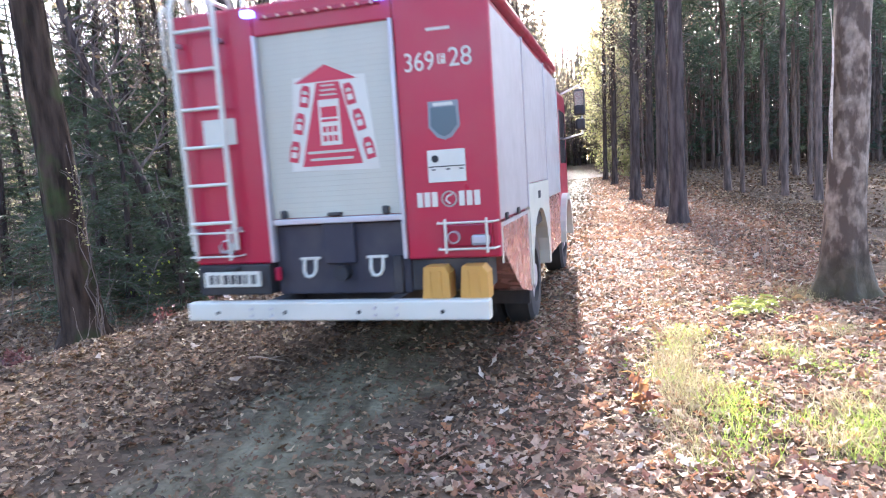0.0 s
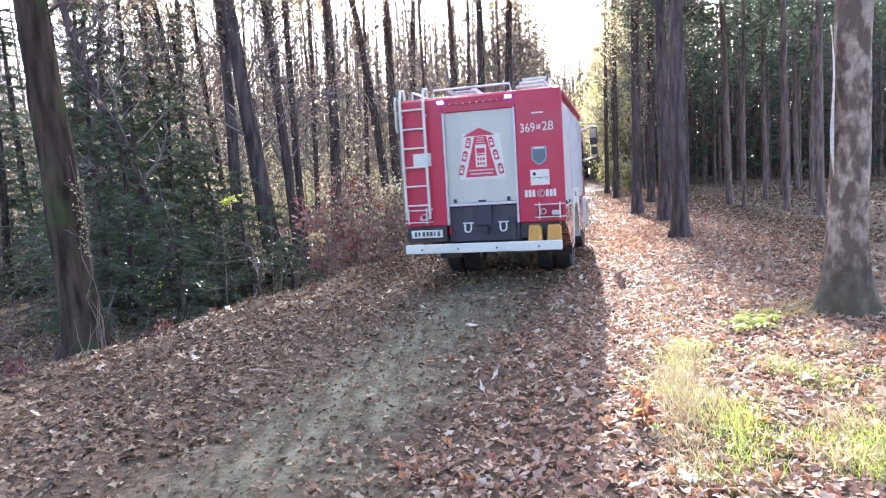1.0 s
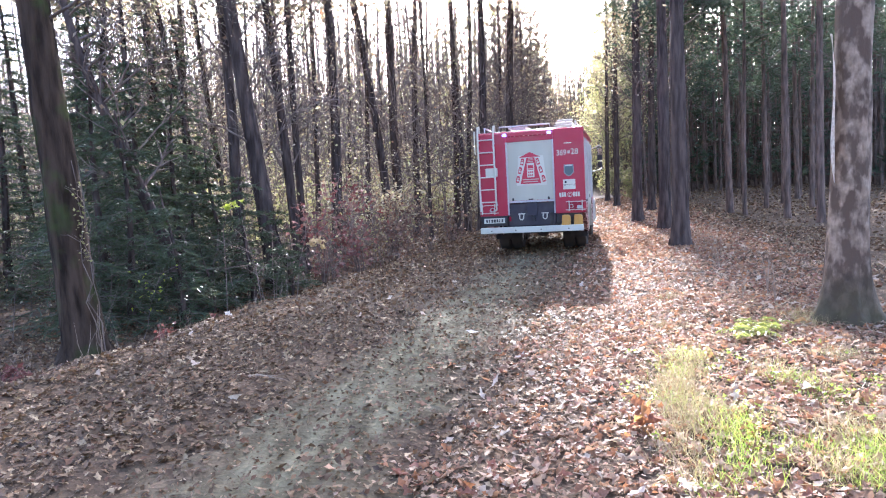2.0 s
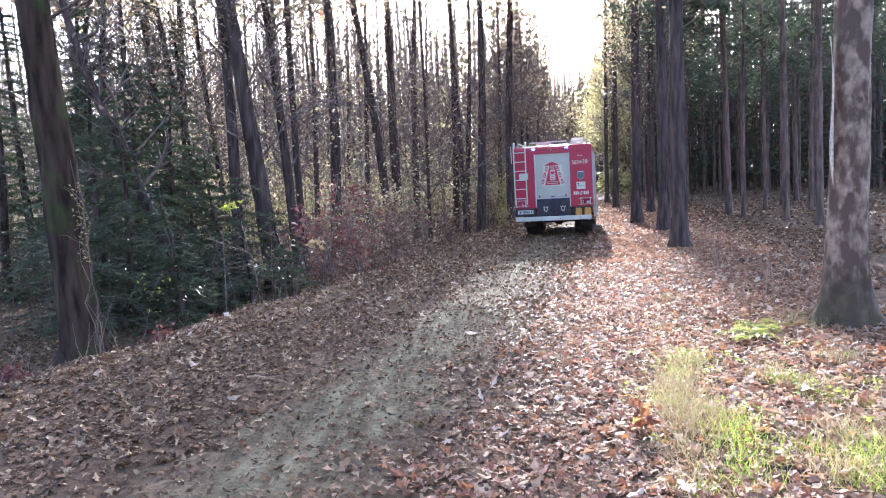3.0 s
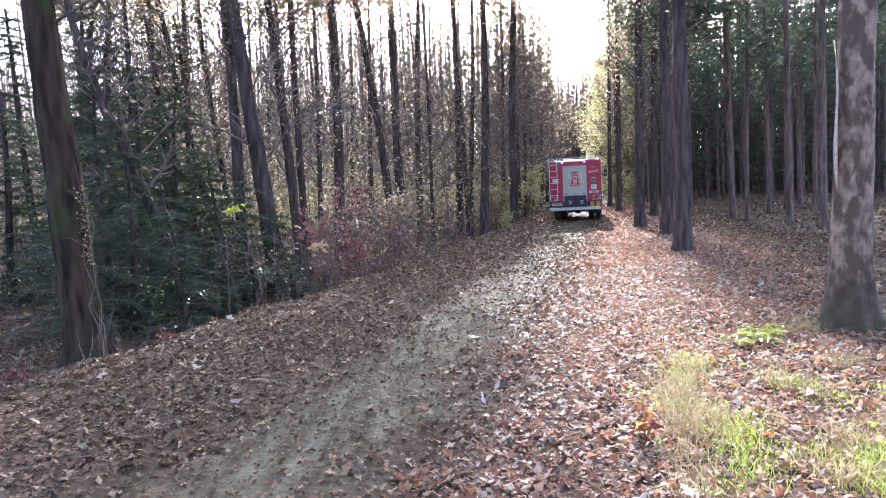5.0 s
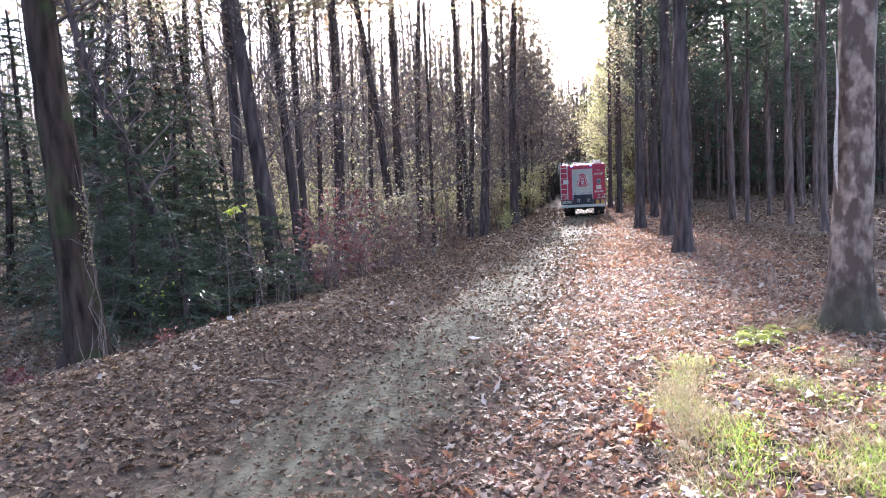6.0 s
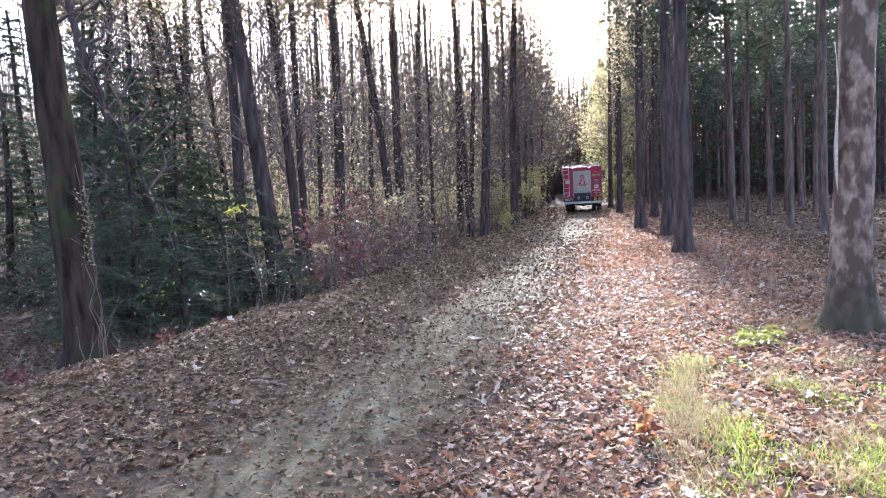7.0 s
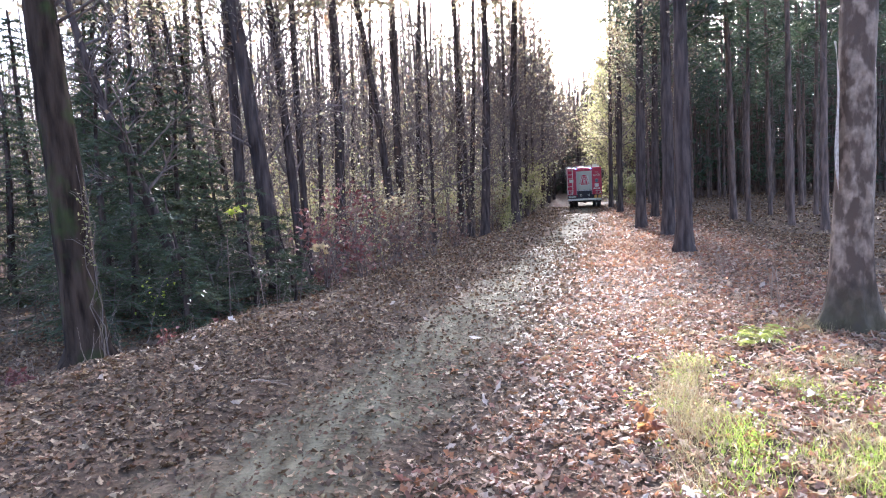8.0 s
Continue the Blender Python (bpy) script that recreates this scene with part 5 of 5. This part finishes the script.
def build_litter():
    """Fallen leaves: crushed and grey where wheels pass, darker where shade is painted in, fresh and curled on the
    verges.
    """
    g = np.random.default_rng(3)

    def scatter(n, x0, x1, y0, y1, size, name, label, fine, follow=0.0):
        y = g.uniform(y0, y1, n)
        x = g.uniform(x0, x1, n) + follow * (track_x(y) - 1.2)
        o = x - track_x(y)
        wob = 0.35 * np.sin(y * 2.1) + 0.25 * np.sin(y * 5.3 + x * 3)
        bare = np.clip(1.25 - np.abs(o + 0.1 + wob * 0.6) / 1.1, 0, 1)
        keep = g.random(n) < 1 - 0.85 * bare
        x, y, o, wob = x[keep], y[keep], o[keep], wob[keep]
        # left of 1.3 trodden and shaded; past 5.6 pine shade put into colour
        trodden_or_shady = (o + 0.8 * wob + g.normal(0, 0.45, len(x)) < 1.3) | (o + g.normal(0, 0.8, len(x)) > 5.6)
        for state, mat, scale, tilt, lift, words in ((trodden_or_shady, M_TRODDEN_SHADY, 0.72, 0.36, 0.008, "crushed or shade-toned grey-brown "), (~trodden_or_shady, M_LITTER, 0.8, 0.42, 0.014, "curled brown ")):
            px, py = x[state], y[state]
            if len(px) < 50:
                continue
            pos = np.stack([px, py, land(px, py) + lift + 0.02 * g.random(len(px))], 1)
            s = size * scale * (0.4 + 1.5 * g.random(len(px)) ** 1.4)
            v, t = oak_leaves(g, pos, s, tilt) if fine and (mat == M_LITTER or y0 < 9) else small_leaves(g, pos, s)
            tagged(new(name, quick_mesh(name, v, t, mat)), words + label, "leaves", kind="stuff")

    scatter(52000, -6.5, 5.5, 2.6, 9.5, 0.075, "leaf_litter", "leaves lying on the near track", True)
    scatter(24000, -8.0, 8.0, 9.3, 14.5, 0.082, "leaf_litter", "leaves lying along the track", True, 0.5)
    scatter(36000, -8.0, 10.0, 14.0, 22.0, 0.095, "leaf_litter", "leaves lying further along the track", False, 1.0)
    scatter(30000, -8.0, 9.0, 21.5, 55.0, 0.135, "leaf_litter", "leaves lying far down the track", False, 1.0)
    scatter(9000, -7.0, 7.0, -5.0, 2.7, 0.1, "leaf_litter", "leaves lying on the track behind", False)
    scatter(7000, -14.0, -6.0, 8.0, 19.0, 0.1, "leaf_litter", "leaves lying in the wood behind the bank", False)
    # crushed scraps and clods where the wheels pass
    py = 2.6 + 22 * g.random(13000) ** 1.6
    px = track_x(py) + g.normal(0, 1.25, len(py))
    size = (0.015 + 0.035 * g.random(len(py)) ** 2) * (1 + py / 22)
    v, t = small_leaves(g, np.stack([px, py, land(px, py) + 0.012], 1), size)
    tagged(new("leaf_scraps", quick_mesh("leaf_scraps", v, t, M_TRODDEN_SHADY)), "crushed leaf scraps and crumbs trampled into the track", "leaves", kind="stuff")
    # single large pale leaves on top
    px, py = g.uniform(-4.5, 5.0, 300), 2.8 + 11 * g.random(300) ** 1.1
    far = px - track_x(py)
    ok = g.random(300) < np.where(far > 1.0, 1.0, 0.12)
    px, py = px[ok], py[ok]
    v, t = oak_leaves(g, np.stack([px, py, land(px, py) + 0.045], 1), g.uniform(0.08, 0.15, len(px)), 0.5)
    tagged(new("maple_leaves", quick_mesh("maple_leaves", v, t, M_PALELEAF)), "large pale maple leaves lying on the litter", "leaves", kind="stuff")
    scatter(9000, 5.0, 22.0, 9.0, 40.0, 0.12, "leaf_litter", "leaves lying under the pines", False)
    scatter(12000, 5.0, 32.0, 24.0, 70.0, 0.2, "leaf_litter", "leaves lying deep under the pines", False, 1.0)


def build_verge():
    """Grass, fern, seedling, sticks on the sunny verge."""
    g = np.random.default_rng(17)
    rng = random.Random(17)
    straw = [(2.15, 5.8, 0.26), (2.0, 5.4, 0.22), (1.8, 5.1, 0.26), (1.7, 4.8, 0.3), (1.62, 4.5, 0.28), (1.6, 4.2, 0.26), (1.45, 3.9, 0.18), (1.85, 4.4, 0.22), (2.62, 5.2, 0.24), (2.8, 4.9, 0.16),
             (2.4, 3.9, 0.2), (2.75, 3.9, 0.2), (2.6, 3.5, 0.26), (1.35, 3.5, 0.16), (2.1, 3.4, 0.2), (3.4, 5.6, 0.12), (3.95, 7.2, 0.2), (3.9, 6.95, 0.16), (3.2, 4.3, 0.14), (2.5, 7.4, 0.1), (3.2, 9.2, 0.12)]
    green = [(2.2, 5.85, 0.2), (1.98, 5.5, 0.14), (1.78, 3.95, 0.22), (1.88, 4.25, 0.16), (1.66, 3.6, 0.16), (2.1, 3.7, 0.12), (2.36, 3.6, 0.17), (2.6, 3.55, 0.18), (2.45, 3.3, 0.18), (2.66, 5.1, 0.16), (2.68, 4.7, 0.08),
             (1.66, 4.75, 0.14), (2.9, 4.4, 0.07), (3.3, 4.9, 0.06), (2.2, 3.3, 0.14), (1.5, 3.4, 0.1)]
    for tufts, mat, count, words in ((straw, M_STRAW, 210, "straw-coloured dry grass tufts on the sunny verge"), (green, M_GRASS, 150, "bright green grass tufts on the sunny verge")):
        roots, tips = [], []
        for cx, cy, tall in tufts:
            n = int(count * rng.uniform(0.6, 1.2))
            p = np.stack([cx + g.normal(0, 0.1, n), cy + g.normal(0, 0.12, n)], 1)
            r = np.column_stack([p, land(p[:, 0], p[:, 1])])
            h = tall * g.uniform(0.3, 1.0, n)
            roots.append(r)
            tips.append(r + np.column_stack([g.normal(0, 0.45, n) * h, g.normal(0, 0.45, n) * h, h]))
        roots, tips = np.concatenate(roots), np.concatenate(tips)
        v, t = blades(g, roots, tips, g.uniform(0.0008, 0.002, len(roots)), 0.07)
        tagged(new("grass", quick_mesh("grass", v, t, mat)), words, "grass", kind="stuff")
    # dry stems lying among the leaves
    n = 2200
    p = np.stack([g.uniform(1.0, 4.4, n), 3.2 + 6 * g.random(n) ** 1.3], 1)
    a = g.uniform(0, 6.283, n)
    l = g.uniform(0.04, 0.2, n)
    r = np.column_stack([p, land(p[:, 0], p[:, 1]) + g.uniform(0.02, 0.06, n)])
    q = r + np.column_stack([np.cos(a) * l, np.sin(a) * l, g.normal(0.01, 0.03, n)])
    v, t = blades(g, r, q, g.uniform(0.0008, 0.0022, n), 0.08)
    tagged(new("fallen_straw", quick_mesh("fallen_straw", v, t, M_STRAW)), "pale dry grass stems lying among the leaves", "grass", kind="stuff")
    # small sprouts
    n = 420
    c = np.stack([g.uniform(1.3, 3.6, 42), 3.3 + 3 * g.random(42)], 1)
    p = np.repeat(c, 10, 0) + g.normal(0, 0.03, (n, 2))
    pos = np.column_stack([p, land(p[:, 0], p[:, 1]) + g.uniform(0.03, 0.08, n)])
    v, t = small_leaves(g, pos, g.uniform(0.015, 0.04, n))
    tagged(new("sprouts", quick_mesh("sprouts", v, t, M_GRASS)), "small yellow-green sprouts among fallen leaves", "plants", kind="stuff")
    # fern
    for fx, fy, turn, size in ((3.0, 6.4, 0.4, 0.3), (3.35, 6.8, 0.9, 0.3), (3.16, 6.62, 2.0, 0.26)):
        fern = tagged(new("fern"), "bright green fern lying among fallen leaves", "fern")
        fern.matrix_world = pose(fx, fy, land_at(fx, fy))
        for k in range(5):
            a = turn + k * 1.25 + rng.uniform(-0.2, 0.2)
            A, B = [], []
            for i in range(24):
                f = (i + 1) / 24
                c = Vector((math.cos(a) * size * f, math.sin(a) * size * f, 0.05 + size * (0.6 * f - 0.5 * f * f)))
                w = size * 0.32 * math.sin(math.pi * min(1, f * 0.92 + 0.06))
                for side in (-1, 1):
                    A.append(c)
                    B.append(c + Vector((-math.sin(a) * side * w + math.cos(a) * w * 0.3, math.cos(a) * side * w + math.sin(a) * w * 0.3, -0.02)))
            v, t = blades(g, np.array([tuple(q) for q in A]), np.array([tuple(q) for q in B]), g.uniform(0.003, 0.0075, len(A)), 0.12)
            child("frond", quick_mesh("frond", v, t, M_FERN), fern)
    sapling(700, "oak_seedling", 1.28, 4.2, 0.22, 1, M_SEEDLEAF, "oak seedling with large brown leaves on the verge", 0.11, 1)
    sapling(701, "oak_seedling", 3.7, 5.3, 0.14, 1, M_SEEDLEAF, "oak seedling with large brown leaves on the verge", 0.09, 1)
    # fallen sticks
    for i, (x, y, a, l) in enumerate([(3.55, 6.75, 5, 1.1), (4.4, 6.1, -40, 1.2), (3.2, 8.6, 120, 0.9), (4.2, 9.5, 60, 1.3), (1.7, 6.9, 10, 0.5), (-3.6, 8.6, 30, 0.6), (5.0, 8.2, 75, 1.4), (-1.9, 6.2, -8, 0.35), (4.9, 10.6, 140, 1.1)]):
        s = Sticks()
        pts = [Vector((0, 0, 0.015))]
        way = Vector((math.cos(radians(a)), math.sin(radians(a)), 0))
        for k in range(6):
            way = (way + Vector((rng.gauss(0, 0.15), rng.gauss(0, 0.15), 0))).normalized()
            pts.append(pts[-1] + way * l / 6)
        pts = [Vector((p.x, p.y, land_at(x + p.x, y + p.y) - land_at(x, y) + 0.02)) for p in pts]
        s.tube(pts, [0.013 * (1 - k / 9) for k in range(7)], 5)
        s.tube([pts[3], pts[3] + Vector((rng.gauss(0, 0.2), rng.gauss(0, 0.2), 0.05))], [0.006, 0.002], 4)
        ob = tagged(new("fallen_branch", s.mesh("fallen_branch", M_STICK)), "thin dry branch lying on fallen leaves", "branch", "fallen sticks")
        ob.matrix_world = pose(x, y, land_at(x, y))
    # woody climber on the big trunk
    climber = tagged(new("climbing_stem"), "pale dry climbing stem with few yellow leaves on the dark trunk", "plant")
    climber.matrix_world = pose(-5.17, 9.72, land_at(-5.17, 9.72))
    for k in range(3):
        s = Sticks()
        pts = [Vector((0.06 * k + 0.04, 0.0, -0.03))]
        for i in range(1, 11):
            pts.append(Vector((0.05 * k - 0.034 * i * 0.28 + rng.gauss(0, 0.05), -0.02 * k + rng.gauss(0, 0.02), i * 0.3)))
        s.tube(pts, [0.009 - 0.0006 * i for i in range(11)], 5)
        for i in (3, 5, 6, 8):
            d = Vector((rng.uniform(0.1, 0.35) * rng.choice((-1, 1)), -0.1, rng.uniform(0.05, 0.25)))
            s.tube([pts[i], pts[i] + d * 0.6 + Vector((0, 0, 0.04)), pts[i] + d], [0.005, 0.004, 0.002], 4)
        child("stem", s.mesh("stem", M_TWIG), climber)
    pos = np.stack([g.normal(0.0, 0.05, 90) - 0.04, g.normal(-0.03, 0.04, 90), g.uniform(1.5, 2.7, 90)], 1)
    v, t = small_leaves(g, pos, g.uniform(0.03, 0.07, 90))
    tagged(child("foliage", quick_mesh("foliage", v, t, M_GREENLEAF), climber), kind="stuff")
    # dry stalks on the bank and by the birch
    for i, (x, y, h) in enumerate([(-4.95, 8.9, 0.8), (-4.6, 9.2, 0.7), (-5.0, 9.4, 1.1), (-4.3, 9.9, 0.6), (-5.4, 8.3, 0.5), (-5.6, 8.7, 0.6), (-4.1, 10.4, 0.5), (4.1, 8.0, 0.7), (3.95, 8.6, 0.5), (4.35, 8.7, 0.8), (-3.0, 12.2, 0.5), (-3.3, 11.3, 0.6), (4.9, 11.5, 0.7), (5.1, 13.0, 0.6)]):
        s = Sticks()
        for _ in range(4):
            a = rng.uniform(0, 6.28)
            o = rng.uniform(0.05, 0.35) * h
            s.tube([(0, 0, -0.03), (math.cos(a) * o * 0.2 + rng.gauss(0, 0.03), math.sin(a) * o * 0.2, h * 0.35), (math.cos(a) * o * 0.5, math.sin(a) * o * 0.5 + rng.gauss(0, 0.04), h * 0.62), (math.cos(a) * o, math.sin(a) * o, h * rng.uniform(0.7, 1))], [0.004, 0.0035, 0.0026, 0.0012], 4)
        ob = tagged(new("dry_stalk", s.mesh("dry_stalk", M_STICK)), "thin dry plant stalks at the edge of the bank", "plant", "dry stalks")
        ob.matrix_world = pose(x, y, land_at(x, y))


build_trees()
build_vista()
build_wood()
build_far_woods()
build_thicket()
build_undergrowth()
build_litter()
build_verge()


# ---- what moves ----
def motions():
    keys_t = [0, 0.2, 0.5, 1, 1.5, 2.0, 2.8, 3, 3.5, 4, 4.5, 5, 5.8, 6, 6.5, 7, 7.5, 8]
    keys_y = [4.957, 5.93, 7.58, 10.25, 13.03, 15.95, 20.65, 21.86, 24.7, 27.5, 30.35, 33.1, 37.3, 38.5, 41.6, 44.6, 47.5, 50.3]
    rows, turns, gone, last = [], [], 0.0, None
    for k in range(81):
        t = k / 10
        y = sum(float(np.interp(min(8.3, max(-0.3, t + d)), [-0.3] + keys_t + [8.3], [3.45] + keys_y + [51.95])) for d in (-0.2, -0.1, 0, 0.1, 0.2)) / 5
        x = float(track_x(y)) + 0.22 * math.exp(-((y - 37.8) / 3) ** 2)
        way = math.degrees(math.atan2(float(track_x(y + 1)) - float(track_x(y - 1)), 2))
        up = math.degrees(math.atan((float(rise(y + 6)) - float(rise(y + 2))) / 4))
        if last is not None:
            gone += math.hypot(x - last[0], y - last[1])
        last = (x, y)
        rows.append((t, pose(x, y, float(rise(y + 2.7)) - 2.7 * math.tan(radians(up)) - 0.03, up, 0, -way)))
        turns.append((t, -math.degrees(gone / 0.52)))
    walk(engine, rows)
    for w in engine_wheels:
        at = w.matrix_basis.translation.copy()
        walk(w, [(t, pose(at.x, at.y, at.z, a)) for t, a in turns])


motions()
